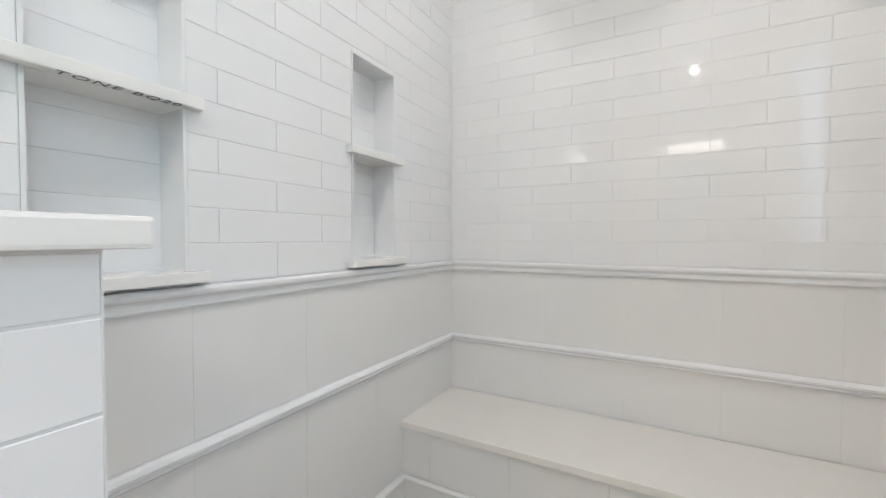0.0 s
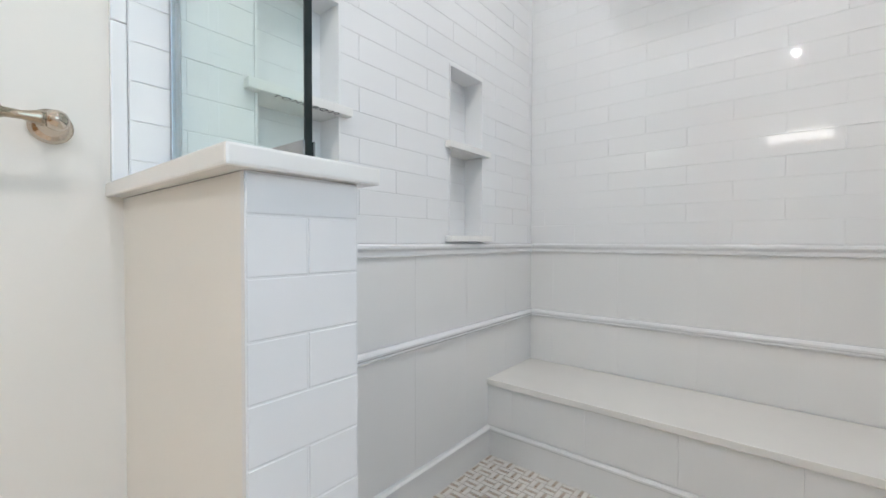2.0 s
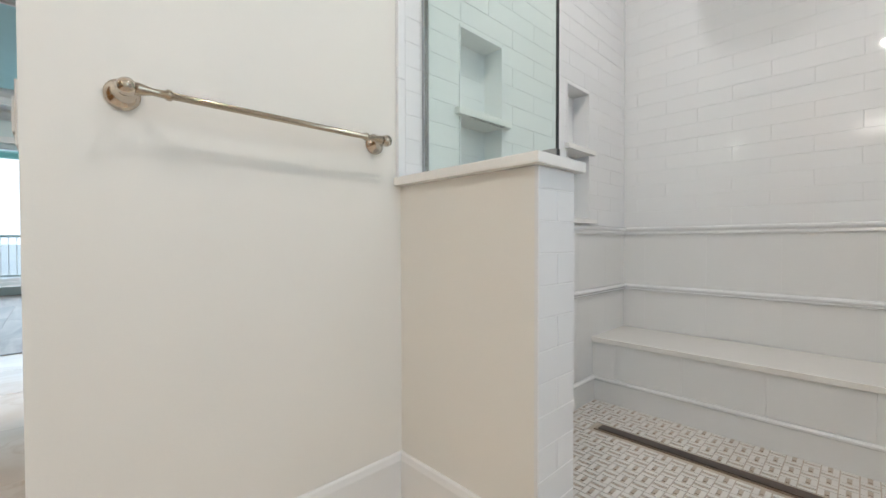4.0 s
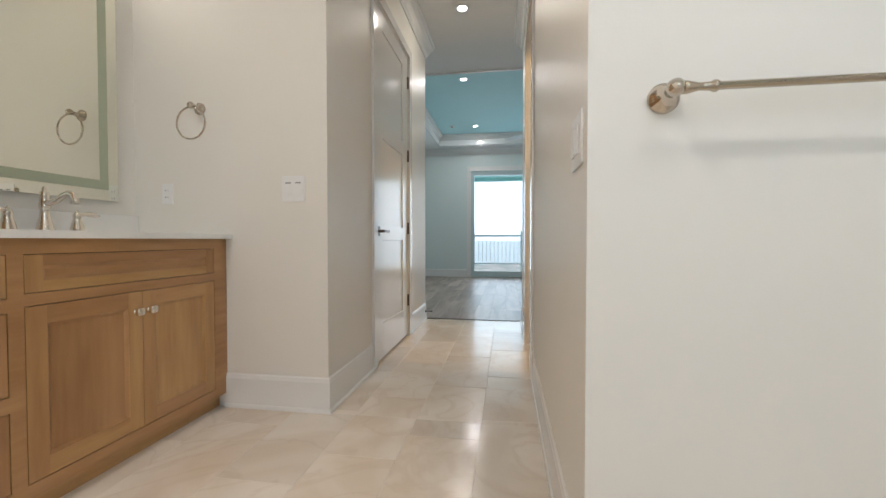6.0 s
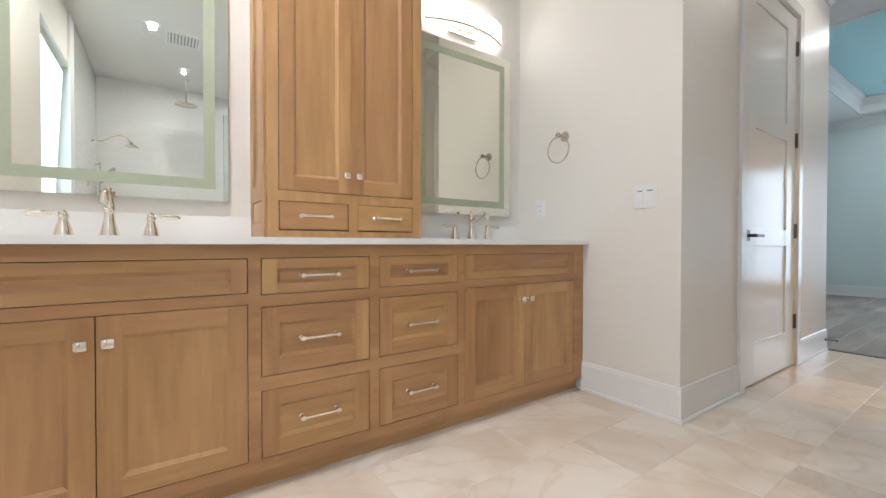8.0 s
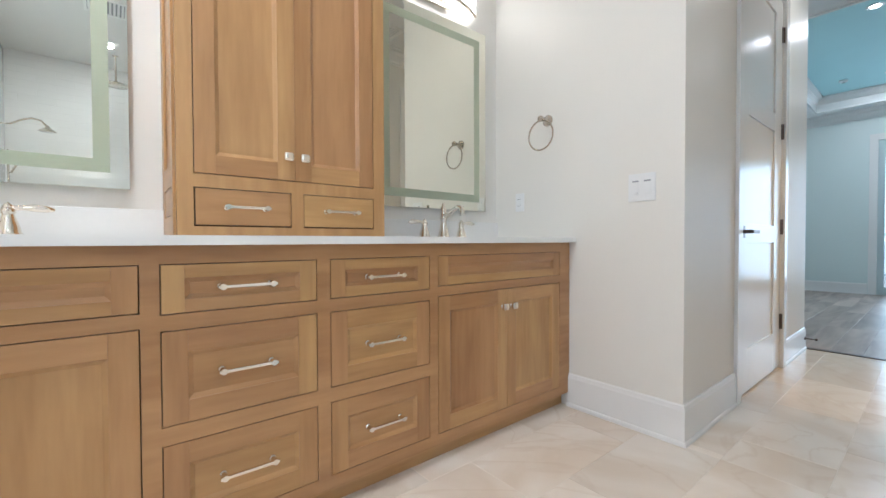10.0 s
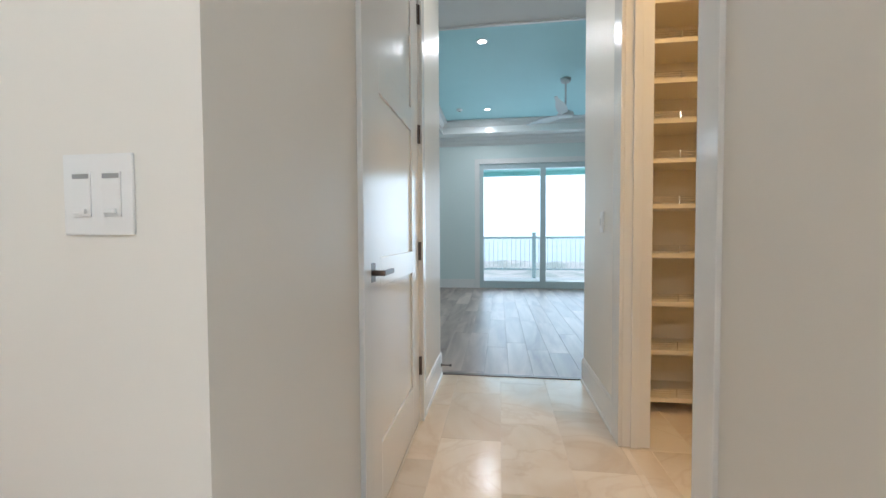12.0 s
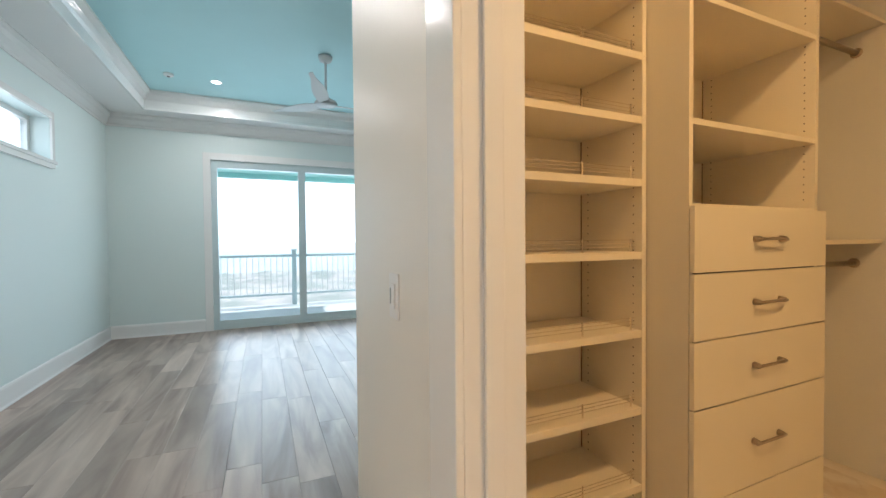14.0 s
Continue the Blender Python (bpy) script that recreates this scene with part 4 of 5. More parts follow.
# ---- ceiling fan ----
fan = thing("ceiling_fan", (1.32, 5.15, TRAY), "white three-blade ceiling fan hanging from the tray ceiling", "ceiling fan")
part("canopy", turned([(0.07, -0.001), (0.07, -0.02), (0.055, -0.05), (0.02, -0.065), (0.001, -0.066)], "z", 24), M_FAN, fan, smooth=True)
part("rod", tube([(0, 0, -0.06), (0, 0, -0.44)], 0.012, 12), M_FAN, fan)
part("motor", turned([(0.02, -0.40), (0.05, -0.43), (0.10, -0.455), (0.115, -0.475), (0.10, -0.495), (0.05, -0.503), (0.001, -0.505)], "z", 28), M_FAN, fan, smooth=True)
for k in range(3):
    a = radians(252 + 120 * k)
    bm = bmesh.new()
    rr = []
    for i in range(13):
        u = i / 12
        r = 0.08 + 0.64 * u
        w = 0.032 + 0.036 * math.sin(math.pi * min(1, u * 1.1 + 0.1)) - 0.012 * u
        w = max(w, 0.02) if u < 0.98 else 0.015
        z = -0.485 + 0.03 * u
        rr.append([bm.verts.new((r, w * s, z + s * 0.25 * w + d)) for s, d in ((-1, 0.003), (1, 0.003), (1, -0.003), (-1, -0.003))])
    for p, q in zip(rr, rr[1:]):
        for j in range(4):
            bm.faces.new((p[j], p[(j + 1) % 4], q[(j + 1) % 4], q[j]))
    bm.faces.new(rr[0])
    bm.faces.new(rr[-1])
    b = part("blade", bm, M_FAN, fan, smooth=False)
    b.rotation_euler = (0, 0, a)


# ---- closet ----
def shelf_tower():
    s = thing("shoe_shelves", (1.260, 2.19, 0), "tall cream melamine shoe shelf unit with wire rails, empty", "shelving")
    w, d = 0.685, 0.305
    part("side_panel", box(0, 0.019, -d, -0.001, 0, 2.44), M_MEL, s)
    part("side_panel", box(w - 0.019, w, -d, -0.001, 0, 2.44), M_MEL, s)
    part("back_panel", box(0.019, w - 0.019, -0.008, -0.001, 0, 2.44), M_MEL, s)
    for x in (0.019, w - 0.024):
        part("back_seam", box(x, x + 0.005, -0.0095, -0.0081, 0.10, 2.34), M_SEAM2, s)
    for z in (0.10, 0.372, 0.650, 0.925, 1.203, 1.459, 1.678, 1.900, 2.120, 2.340):
        part("shelf", box(0.0195, w - 0.0195, -d + 0.001, -0.0085, z - 0.026, z, 0.0015), M_MEL, s)
        if z < 2.3:
            r = tagged(new("rail"), "thin chrome wire shoe rail")
            r.empty_display_size = 0.02
            r.parent, r.location = s, (0.019, -d + 0.022, z)
            for h in (0.018, 0.030, 0.042):
                part("wire", tube([(0.012, 0, h), (w - 0.05, 0, h)], 0.0013, 6), M_NICKEL, r)
            for k in (0.16, 0.395, w - 0.068):
                part("post", tube([(k, 0, 0), (k, 0, 0.046)], 0.0032, 8), M_NICKEL, r)
    bm = bmesh.new()
    for x in (0.0188, w - 0.0188):
        sg = 1 if x < 0.1 else -1
        for y in (-d + 0.037, -0.045):
            for k in range(int(2.2 / 0.032)):
                z = 0.12 + k * 0.032
                bm_box(bm, x, x + sg * 0.0006, y - 0.0022, y + 0.0022, z - 0.0022, z + 0.0022)
    tagged(part("pin_holes", bm, M_RECESS_SHADE, s), kind="stuff")


shelf_tower()
dw = thing("drawer_unit", (1.953, 2.19, 0), "cream melamine closet unit with five drawers below open shelves", "chest of drawers")
W2, D2 = 0.795, 0.457
part("side_panel", box(0, 0.019, -D2, -0.001, 0, 2.44), M_MEL, dw)
part("side_panel", box(W2 - 0.019 - 0.03, W2 - 0.03, -D2, -0.001, 0, 2.44), M_MEL, dw)
part("back_panel", box(0.019, W2 - 0.049, -0.008, -0.001, 0, 2.44), M_MEL, dw)
for x in (0.019, W2 - 0.054):
    part("back_seam", box(x, x + 0.005, -0.0095, -0.0081, 1.362, 2.43), M_SEAM2, dw)
for z in (1.362, 1.637, 2.042, 2.43):
    part("shelf", box(0.0195, W2 - 0.0495, -D2 + 0.001, -0.0085, z - 0.020, z, 0.0015), M_MEL, dw)
for z0, z1 in ((1.138, 1.352), (0.918, 1.133), (0.696, 0.913), (0.380, 0.691), (0.10, 0.375)):
    d = part("drawer", box(0.0, W2 - 0.01, -D2 - 0.020, -D2 - 0.003, z0, z1, 0.0015), M_MEL, dw)
    bm = tube([(-0.088, -0.018, -0.002), (-0.055, -0.022, 0), (0, -0.024, 0.001), (0.055, -0.022, 0), (0.088, -0.018, -0.002)], 0.0055, 10)
    for k in (-1, 1):
        tube([(k * 0.076, 0, 0), (k * 0.076, -0.020, 0)], [0.012, 0.009], 10, bm)
    part("handle", bm, M_STEEL, d, "brushed nickel arched pull", loc=(W2 / 2 - 0.005, -D2 - 0.020, (z0 + z1) / 2), smooth=True)
# black board whose colour gives the shade in the gaps between drawers
part("carcass", box(0.0195, W2 - 0.0495, -D2 + 0.001, -D2 + 0.006, 0.11, 1.335), M_INK_SHADE, dw)
part("base_panel", box(0.019, W2 - 0.049, -D2 + 0.03, -D2 + 0.045, 0.0, 0.098), M_MEL, dw)
bm = bmesh.new()
for x, sg in ((0.0188, 1), (W2 - 0.0488, -1)):
    for y in (-D2 + 0.037, -0.05):
        for k in range(33):
            z = 1.40 + k * 0.0305
            bm_box(bm, x, x + sg * 0.0006, y - 0.0022, y + 0.0022, z - 0.0022, z + 0.0022)
tagged(part("pin_holes", bm, M_RECESS_SHADE, dw), kind="stuff")
for z in (2.22, 1.11):
    rod = thing("closet_rod", (2.718, 1.95, z), "brushed bronze hanging rod across the closet, empty", "closet rod", "closet rods")
    part("tube", tube([(0.004, 0, 0), (0.872, 0, 0)], 0.014, 14), M_STEEL, rod, smooth=True)
    part("flange", turned([(0.026, 0), (0.026, 0.006), (0.017, 0.012)], "x", 16), M_STEEL, rod)
    part("flange", turned([(0.017, 0.864), (0.026, 0.870), (0.026, 0.876)], "x", 16), M_STEEL, rod)
for z in (1.235, 2.34):
    sh = part("closet_shelf", box(2.7195, 3.588, 1.84, 2.188, z - 0.02, z, 0.002), M_MEL)
    tagged(sh, "cream melamine shelf above a hanging rod in the closet", "shelf", "closet shelves")


# ---- shower: bench, trims, niches ----
TY, TXE = -1.000, 3.530    # faces of the tile
bench = thing("shower_bench", (3.13, -1.86, 0), "low tiled shower bench with a cream quartz seat along the wall", "bench")
part("seat", box(-0.013, 0.398, -0.855, 0.859, 0.307, 0.333, 0.003), M_BENCHTOP, bench)
part("core", box(0.008, 0.40, -0.859, 0.859, 0.0, 0.3065), M_GROUT, bench)
LISTEL = [(0, 0.878), (0.0085, 0.878), (0.010, 0.882), (0.0085, 0.894), (0.012, 0.899), (0.017, 0.902), (0.020, 0.907), (0.020, 0.914), (0.016, 0.919), (0.010, 0.921), (0, 0.921)]
CHAIR = [(0, 0.552), (0.008, 0.553), (0.014, 0.559), (0.012, 0.565), (0.020, 0.570), (0.022, 0.578), (0.016, 0.585), (0.008, 0.589), (0, 0.589)]
COVE = [(0, 0), (0.014, 0), (0.014, 0.105), (0.020, 0.110), (0.020, 0.118), (0.012, 0.125), (0, 0.126)]
TOPW = [(3.53, -2.705), (3.53, TY), (2.02, TY)]
structure("tile_chair_rail", sweep(TOPW, LISTEL), M_TILE, smooth=False)
structure("tile_chair_rail", sweep(TOPW, CHAIR), M_TILE, smooth=False)
structure("tile_base", sweep([(3.1375, -2.70), (3.1375, TY), (2.02, TY)], COVE), M_BAND)
structure("tile_bed", boxes([
    (1.8615, 2.106, TY + 0.0015, -0.985, 0.0, H), (2.353, 2.853, TY + 0.0015, -0.985, 0, H), (3.083, 3.545, TY + 0.0015, -0.985, 0, H),
    (2.106, 2.353, TY + 0.0015, -0.985, 0, NZ0), (2.106, 2.353, TY + 0.0015, -0.985, NZ1, H), (2.853, 3.083, TY + 0.0015, -0.985, 0, NZ0), (2.853, 3.083, TY + 0.0015, -0.985, NZ1, H),
    (TXE + 0.0015, 3.545, -2.72, TY + 0.0015, 0, H), (1.87, TXE + 0.007, -2.72, -2.702, 0, H)]), M_GROUT)

LETTERS = "TONE BQ20"
for (a, b), first in zip(NICHES, (True, False)):
    n = thing("shower_niche", ((a + b) / 2, TY, NZ0), "recessed tiled shower niche with a quartz shelf and sill", "niche", "shower niches")
    hw = (b - a) / 2
    part("side_lining", box(-hw, -hw + 0.007, -0.002, 0.098, 0, NZ1 - NZ0), M_TILE, n)
    part("side_lining", box(hw - 0.007, hw, -0.002, 0.098, 0, NZ1 - NZ0), M_TILE, n)
    part("top_lining", box(-hw + 0.007, hw - 0.007, -0.002, 0.098, NZ1 - NZ0 - 0.007, NZ1 - NZ0), M_TILE, n)
    for q in range(9):
        z0, z1 = q * 0.0765, min((q + 1) * 0.0765, NZ1 - NZ0 - 0.007)
        if z1 - z0 > 0.01:
            part("tile", box(-hw + 0.007, hw - 0.007, 0.088, 0.098, z0 + 0.0002, z1 - 0.0002, 0.0004), M_TILE, n)
    bm = box(-hw + 0.0072, hw - 0.0072, -0.004, 0.0875, 0.335, 0.360)
    bm_box(bm, -hw - 0.028, hw + 0.022, -0.030, -0.0035, 0.335, 0.360, 0.003)
    part("shelf", bm, M_QUARTZ, n)
    bm = box(-hw + 0.0072, hw - 0.0072, -0.004, 0.0875, -0.020, 0.004)
    bm_box(bm, -hw - 0.026, hw + 0.026, -0.034, -0.0035, -0.020, 0.004, 0.003)
    part("sill", bm, M_QUARTZ, n)
    if first:
        cu = bpy.data.curves.new("stamp", "FONT")
        cu.body, cu.size, cu.extrude, cu.space_character = LETTERS, 0.030, 0.0002, 1.25
        tmp = new("stamp_text", cu)
        me = bpy.data.meshes.new_from_object(tmp)
        bpy.data.objects.remove(tmp)
        me.materials.append(M_INK_SHADE)
        t = new("lettering", me)
        t.parent = n
        t.location = (-hw + 0.035, -0.012, 0.3345)
        t.rotation_euler = (radians(180), 0, 0)
        tagged(t, "black stamped lettering")

# linear drain
dr = thing("linear_drain", (2.83, -1.86, 0.001), "dark bronze linear drain set in the mosaic shower floor", "drain")
part("channel", boxes([(-0.032, 0.032, -0.69, 0.69, -0.004, 0.001)]), M_STEEL, dr)
part("grate", boxes([(-0.024, 0.024, -0.675, 0.675, 0.0012, 0.004)], bevel=0.001), M_BRONZE, dr)

# shower fittings on the south wall and ceiling
rs = thing("rain_shower", (3.05, -1.78, H), "nickel ceiling rain shower head on a short drop pipe", "shower head")
part("pipe", turned([(0.03, -0.001), (0.03, -0.008), (0.010, -0.014), (0.010, -0.27), (0.018, -0.28)], "z", 16), M_NICKEL, rs, smooth=True)
part("head", turned([(0.018, -0.28), (0.03, -0.30), (0.12, -0.315), (0.125, -0.325), (0.001, -0.327)], "z", 28), M_NICKEL, rs, smooth=True)
sa = thing("wall_shower", (3.11, -2.702, 2.04), "nickel shower head on a curved arm from the tiled wall", "shower head")
part("flange", turned([(0.03, 0), (0.03, 0.006), (0.012, 0.014)], "y", 18), M_NICKEL, sa)
part("arm", tube([(0, 0.01, 0), (0, 0.10, 0.005), (0, 0.18, 0.06), (0, 0.25, 0.085), (0, 0.32, 0.07), (0, 0.36, 0.02)], 0.010, 12), M_NICKEL, sa, smooth=True)
part("head", turned([(0.015, 0.03), (0.02, 0.01), (0.045, -0.01), (0.075, -0.03), (0.001, -0.034)], "z", 22, at=(0, 0.365, 0)), M_NICKEL, sa, smooth=True)
hs = thing("hand_shower", (3.32, -2.702, 1.20), "nickel hand shower on a vertical slide bar", "hand shower")
part("bar", tube([(0, 0.05, 0.0), (0, 0.05, 0.62)], 0.009, 12), M_NICKEL, hs, smooth=True)
for z in (0.02, 0.60):
    part("bracket", tube([(0, 0, z), (0, 0.05, z)], 0.012, 12), M_NICKEL, hs)
part("handset", tube([(0, 0.07, 0.38), (0, 0.12, 0.50), (0, 0.16, 0.55), (0, 0.20, 0.55)], [0.010, 0.011, 0.018, 0.030], 14), M_NICKEL, hs, smooth=True)
vl = thing("shower_valve", (2.80, -2.702, 1.55), "nickel shower valve with a lever handle on the tiled wall", "valve")
part("plate", turned([(0.07, 0), (0.07, 0.006), (0.03, 0.012), (0.02, 0.04)], "y", 26), M_NICKEL, vl)
part("lever", tube([(0, 0.045, 0), (-0.07, 0.05, 0)], [0.009, 0.006], 12), M_NICKEL, vl)


# ---- tiles ----
def tile_mesh(name, w, h, t, material, b=0.0008):
    """A tile with eased edges, facing +z, its lower corner at the origin."""
    bm = bmesh.new()
    lo = [bm.verts.new((x, y, 0)) for x, y in ((0, 0), (w, 0), (w, h), (0, h))]
    mi = [bm.verts.new((x, y, t - b)) for x, y in ((0, 0), (w, 0), (w, h), (0, h))]
    hi = [bm.verts.new((x, y, t)) for x, y in ((b, b), (w - b, b), (w - b, h - b), (b, h - b))]
    for a, c in ((lo, mi), (mi, hi)):
        for i in range(4):
            bm.faces.new((a[i], a[(i + 1) % 4], c[(i + 1) % 4], c[i]))
    bm.faces.new(hi)
    return mesh_of(bm, name, material)


CACHE = {}
rng = random.Random(7)


def lay(parent, name, material, u0, v0, w, h, t, place, tilt=0.0):
    key = (name, material.name, round(w, 3), round(h, 3))
    if key not in CACHE:
        CACHE[key] = tile_mesh(name, w, h, t, material, 0.0003 if name == "band_tile" else 0.0010)
    o = new(name, CACHE[key])
    m = place @ Matrix.Translation((u0, v0, 0))
    if tilt:
        m = m @ Matrix.Translation((w / 2, h / 2, 0)) @ Euler((rng.uniform(-tilt, tilt), rng.uniform(-tilt, tilt), 0)).to_matrix().to_4x4() @ Matrix.Translation((-w / 2, -h / 2, 0))
    o.parent = parent
    o.matrix_basis = m
    return o


def cut(a, b, lo, hi):
    return max(a, lo), min(b, hi)


def course(parent, name, material, place, u_lo, u_hi, v0, h, length, start, gap, t, holes=(), tilt=0.0, as_boxes=None):
    """One course of tiles along u between u_lo and u_hi; holes are (u0, u1, v0, v1)."""
    spans = [(u_lo, u_hi)]
    for a, b, c, d in holes:
        if v0 + h > c + 0.012 and v0 < d - 0.012:
            spans = [s for p in spans for s in ((p[0], min(p[1], a)), (max(p[0], b), p[1])) if s[1] - s[0] > 0.008]
    k = math.floor((u_lo - start) / length)
    while start + k * length < u_hi:
        a, b = start + k * length, start + (k + 1) * length
        for lo, hi in spans:
            x0, x1 = cut(a, b, lo, hi)
            if x1 - x0 > 0.010:
                if as_boxes is not None:
                    as_boxes.append((x0 + gap / 2, x1 - gap / 2, v0 + gap / 2, v0 + h - gap / 2))
                else:
                    lay(parent, name, material, x0 + gap / 2, v0 + gap / 2, x1 - x0 - gap, h - gap, t, place, tilt)
        k += 1


NICHE_WALL = Matrix(((1, 0, 0, 0), (0, 0, -1, TY + 0.0065), (0, 1, 0, 0), (0, 0, 0, 1)))
BENCH_WALL = Matrix(((0, 0, -1, TXE + 0.0065), (-1, 0, 0, 0), (0, 1, 0, 0), (0, 0, 0, 1)))
BENCH_FRONT = Matrix(((0, 0, -1, 3.137), (-1, 0, 0, 0), (0, 1, 0, 0), (0, 0, 0, 1)))
KNEE_END = Matrix(((1, 0, 0, 0), (0, 0, -1, -1.4805), (0, 1, 0, 0), (0, 0, 0, 1)))
SOUTH = Matrix(((1, 0, 0, 0), (0, 0, 1, -2.7065), (0, 1, 0, 0), (0, 0, 0, 1)))
tw_n = tagged(new("tiling_niche_wall"), kind="structure")
tw_b = tagged(new("tiling_bench_wall"), kind="structure")
tw_k = tagged(new("tiling_knee_wall"), kind="structure")
holes = [(a, b, NZ0, NZ1) for a, b in NICHES]
CH = 0.0765
rows_n = int((H - 0.932) / CH) + 1
for r in range(rows_n):
    z = 0.932 + r * CH
    h = min(CH, H - 0.001 - z)
    if h < 0.01:
        break
    if r == 0:
        z, h = 0.922, CH + 0.010
    course(tw_n, "tile", M_TILE, NICHE_WALL, 1.862, 3.530, z, h, 0.306, 2.573 + (0.153 if r % 2 else 0), 0.0016, 0.0065, holes, 0.0022)
    course(tw_b, "tile", M_TILE, BENCH_WALL, 1.0, 2.70, z, h, 0.306, 1.687 + (0.0 if r % 2 else 0.153), 0.0016, 0.0065, (), 0.0022)
# bands under the rails
for zb, hb in ((0.5895, 0.288), (0.127, 0.424)):
    course(tw_n, "band_tile", M_BAND, NICHE_WALL, 2.02, 3.530 if zb > 0.3 else 3.53, zb, hb, 0.306, 2.36, 0.0003, 0.0065, (), 0.0003)
course(tw_b, "band_tile", M_BAND, BENCH_WALL, 1.0, 2.70, 0.5895, 0.288, 0.306, 1.12, 0.0003, 0.0065, (), 0.0003)
course(tw_b, "band_tile", M_BAND, BENCH_WALL, 1.0, 2.70, 0.335, 0.216, 0.306, 1.12, 0.0003, 0.0065, (), 0.0003)
course(bench, "tile", M_BAND, pose(-3.13, 1.86, 0) @ BENCH_FRONT, 1.0, 2.70, 0.127, 0.179, 0.306, 1.12, 0.0003, 0.0065, (), 0.0003)
# tiled end of the knee wall and its edge strips
z = 1.0105
r = 0
while z > 0.01:
    h = 0.050 if r == 0 else 0.0755
    z0 = max(0.0, z - h)
    for a, b in (((1.8555, 2.0185),) if r % 2 == 0 else ((1.8555, 1.937), (1.937, 2.0185))):
        lay(tw_k, "tile", M_TILE, a + 0.0012, z0 + 0.0012, b - a - 0.0024, z - z0 - 0.0024, 0.010, KNEE_END, 0.001)
    z = z0
    r += 1
structure("tile_bed_knee", boxes([(1.8548, 2.0192, -1.4892, -1.4795, 0, 1.0115)]), M_GROUT)
KNEE_IN = Matrix(((0, 0, 1, 2.013), (1, 0, 0, 0), (0, 1, 0, 0), (0, 0, 0, 1)))
for k in range(5):
    course(tw_k, "tile", M_BAND, KNEE_IN, -1.480, -1.001, k * 0.20, 0.20, 0.306, -1.40, 0.0015, 0.0065)
# bullnose strip where tile meets paint beside the knee wall
for k in range(7):
    z0 = 1.0385 + k * 0.306
    z1 = min(z0 + 0.304, H - 0.001)
    if z1 - z0 > 0.02:
        b = part("bullnose_tile", box(1.835, 1.8605, -1.001, -0.985, z0, z1, 0.003), M_TILE, tw_n)
# south shower wall, seen only in the mirror
bx = []
for r in range(int(H / 0.0765) + 1):
    z = r * 0.0765
    h = min(0.0765, H - 0.001 - z)
    if h > 0.01:
        course(None, "", None, SOUTH, 2.06, 3.53, z, h, 0.306, 2.0 + (0.153 if r % 2 else 0), 0.0022, 0.0065, as_boxes=bx)
bm = bmesh.new()
for a, b, c, d in bx:
    bm_box(bm, a, b, -2.707, -2.7005, c, d)
tagged(new("wall_tiles", mesh_of(bm, "wall_tiles", M_TILE)), kind="stuff")

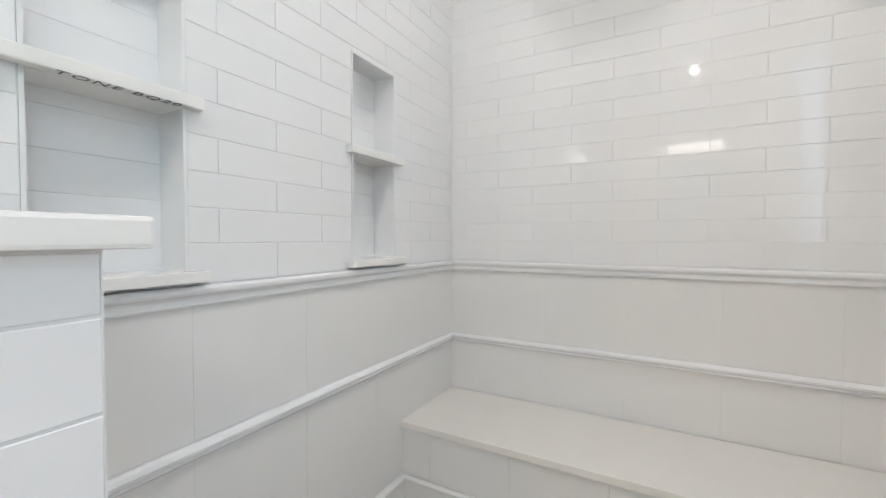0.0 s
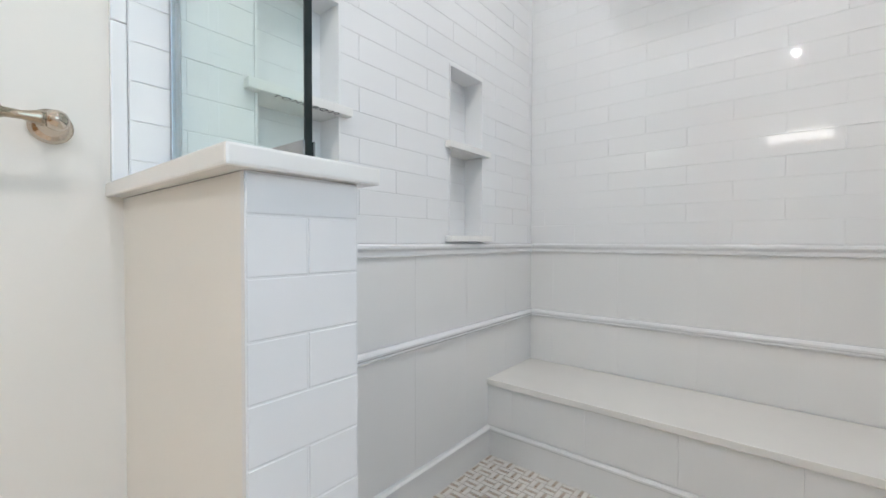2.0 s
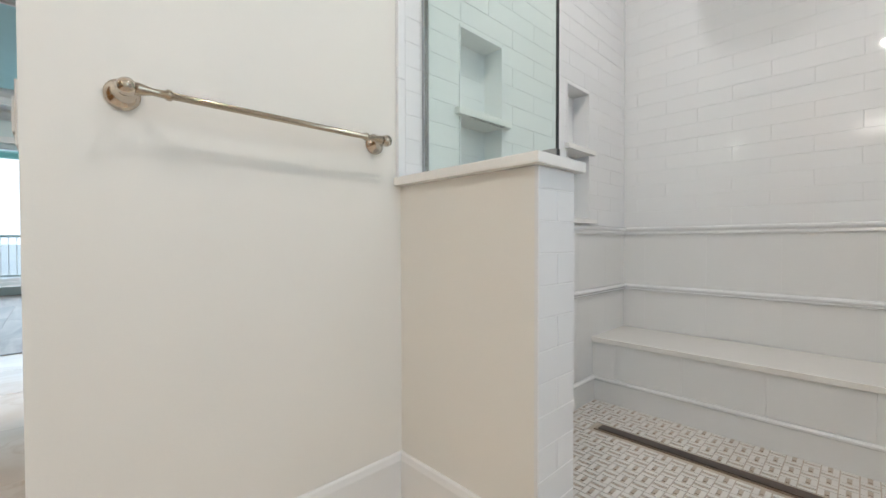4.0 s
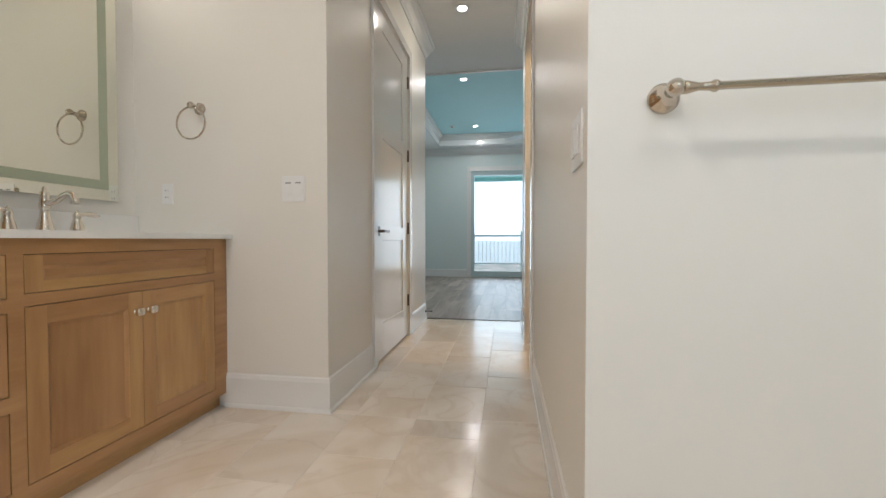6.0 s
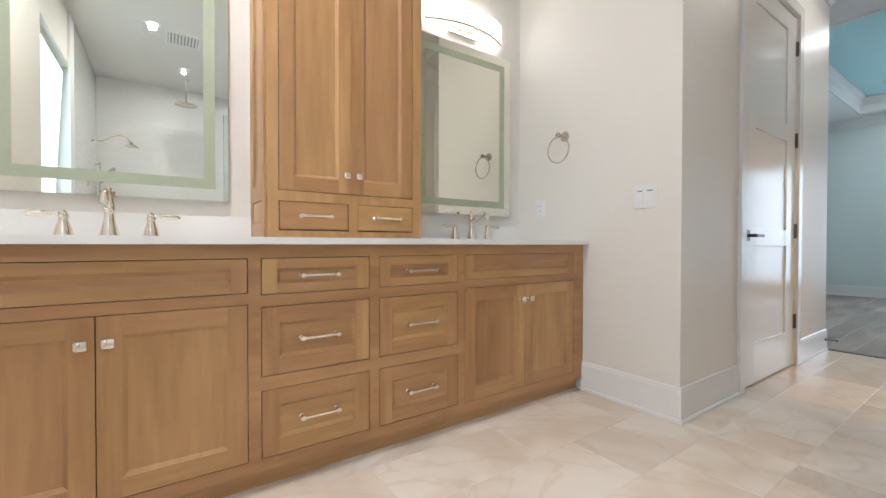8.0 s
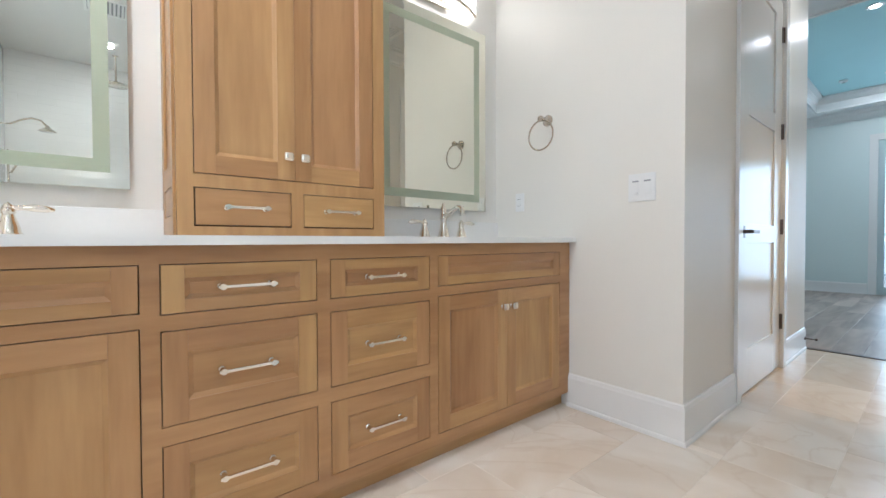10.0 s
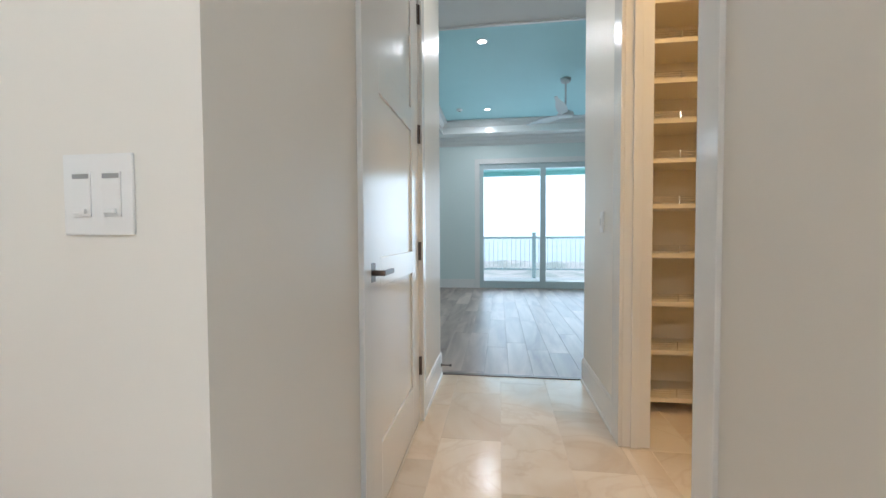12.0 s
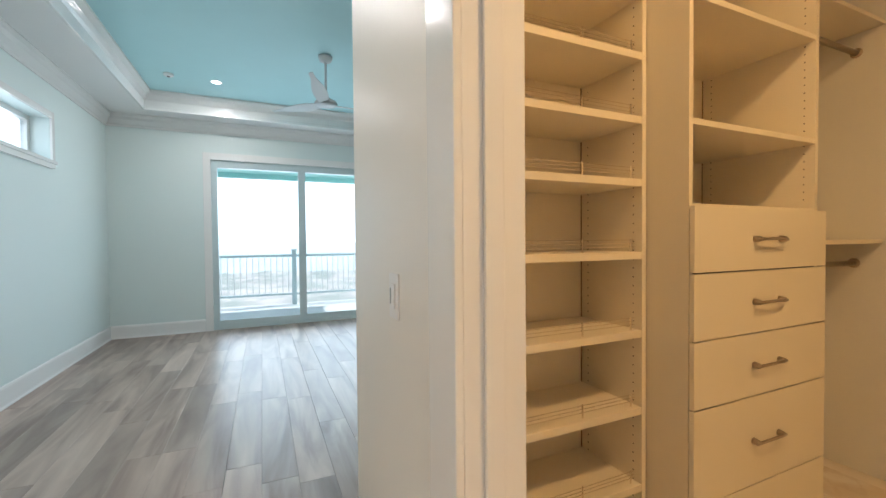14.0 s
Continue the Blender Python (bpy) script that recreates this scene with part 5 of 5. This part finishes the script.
# mosaic of the shower floor
bm = bmesh.new()
P = 0.050
dots = []
nx, ny = int((3.13 - 1.875) / P), int((2.70 - 1.0) / P)
for i in range(nx + 1):
    for j in range(ny + 1):
        x, y = 1.875 + i * P, -2.70 + j * P
        if x + P > 3.132 or y + P > -0.998 and y > -1.0:
            continue
        if 2.797 < x + P / 2 < 2.863 and -2.55 < y + P / 2 < -1.17:
            continue
        if y + P > -0.998 or (x < 2.02 and y > -1.51):
            continue
        g, s = 0.0017, 0.012
        if (i + j) % 2:
            bm_box(bm, x + g, x + P - g, y + g, y + (P - s) / 2 - g / 2, -0.006, 0.0)
            bm_box(bm, x + g, x + P - g, y + (P + s) / 2 + g / 2, y + P - g, -0.006, 0.0)
            dots.append((x + P * 0.32, x + P * 0.68, y + (P - s) / 2 + g / 2, y + (P + s) / 2 - g / 2))
        else:
            bm_box(bm, x + g, x + (P - s) / 2 - g / 2, y + g, y + P - g, -0.006, 0.0)
            bm_box(bm, x + (P + s) / 2 + g / 2, x + P - g, y + g, y + P - g, -0.006, 0.0)
            dots.append((x + (P - s) / 2 + g / 2, x + (P + s) / 2 - g / 2, y + P * 0.32, y + P * 0.68))
tagged(new("mosaic_floor", mesh_of(bm, "mosaic_floor", M_MOSAIC)), kind="stuff")
bm = bmesh.new()
for a, b, c, d in dots:
    bm_box(bm, a, b, c, d, -0.006, 0.0)
tagged(new("mosaic_dots", mesh_of(bm, "mosaic_dots", M_DOT)), kind="stuff")

# floor tiles, long side along the hall, each row shifted by a third
fl = tagged(new("floor_bathroom"), kind="structure")
FLAT = Matrix.Identity(4)
FLAT.translation = (0, 0, -0.0065)
for c in range(-5, 11):
    x0 = 0.135 + c * 0.305
    sh = 1.47 + (c % 3) * 0.2
    for k in range(-8, 3):
        y0 = sh + k * 0.61
        xa, xb = x0, x0 + 0.305
        ya, yb = y0, y0 + 0.61
        zones = [(-1.06, 1.872, -2.72, 0.0), (0.0, 1.02, 0.0, 2.405), (1.02, 1.15, 0.742, 1.482), (1.15, 3.59, -0.80, 2.19)]
        for a, b, c0, d in zones:
            p, q = cut(xa, xb, a, b)
            u, v = cut(ya, yb, c0, d)
            if q - p > 0.006 and v - u > 0.006:
                lay(fl, "tile", M_FLOOR, p + 0.001 * (p > a), u + 0.001 * (u > c0), q - p - 0.001 * (p > a) - 0.001 * (q < b), v - u - 0.001 * (u > c0) - 0.001 * (v < d), 0.0065, FLAT)

# bedroom planks
fb = tagged(new("floor_bedroom"), kind="structure")
pw, pl = 0.18, 1.22
n = 0
x = -1.12
while x < 3.66:
    y = 2.445 - rng.uniform(0, pl)
    while y < 7.43:
        a, b = cut(y, y + pl, 2.445, 7.43)
        if b - a > 0.02:
            w = min(pw, 3.66 - x)
            lay(fb, "plank", M_PLANK, x + 0.0006, a + 0.0006, w - 0.0012, b - a - 0.0012, 0.0065, FLAT)
        y += pl
    x += pw
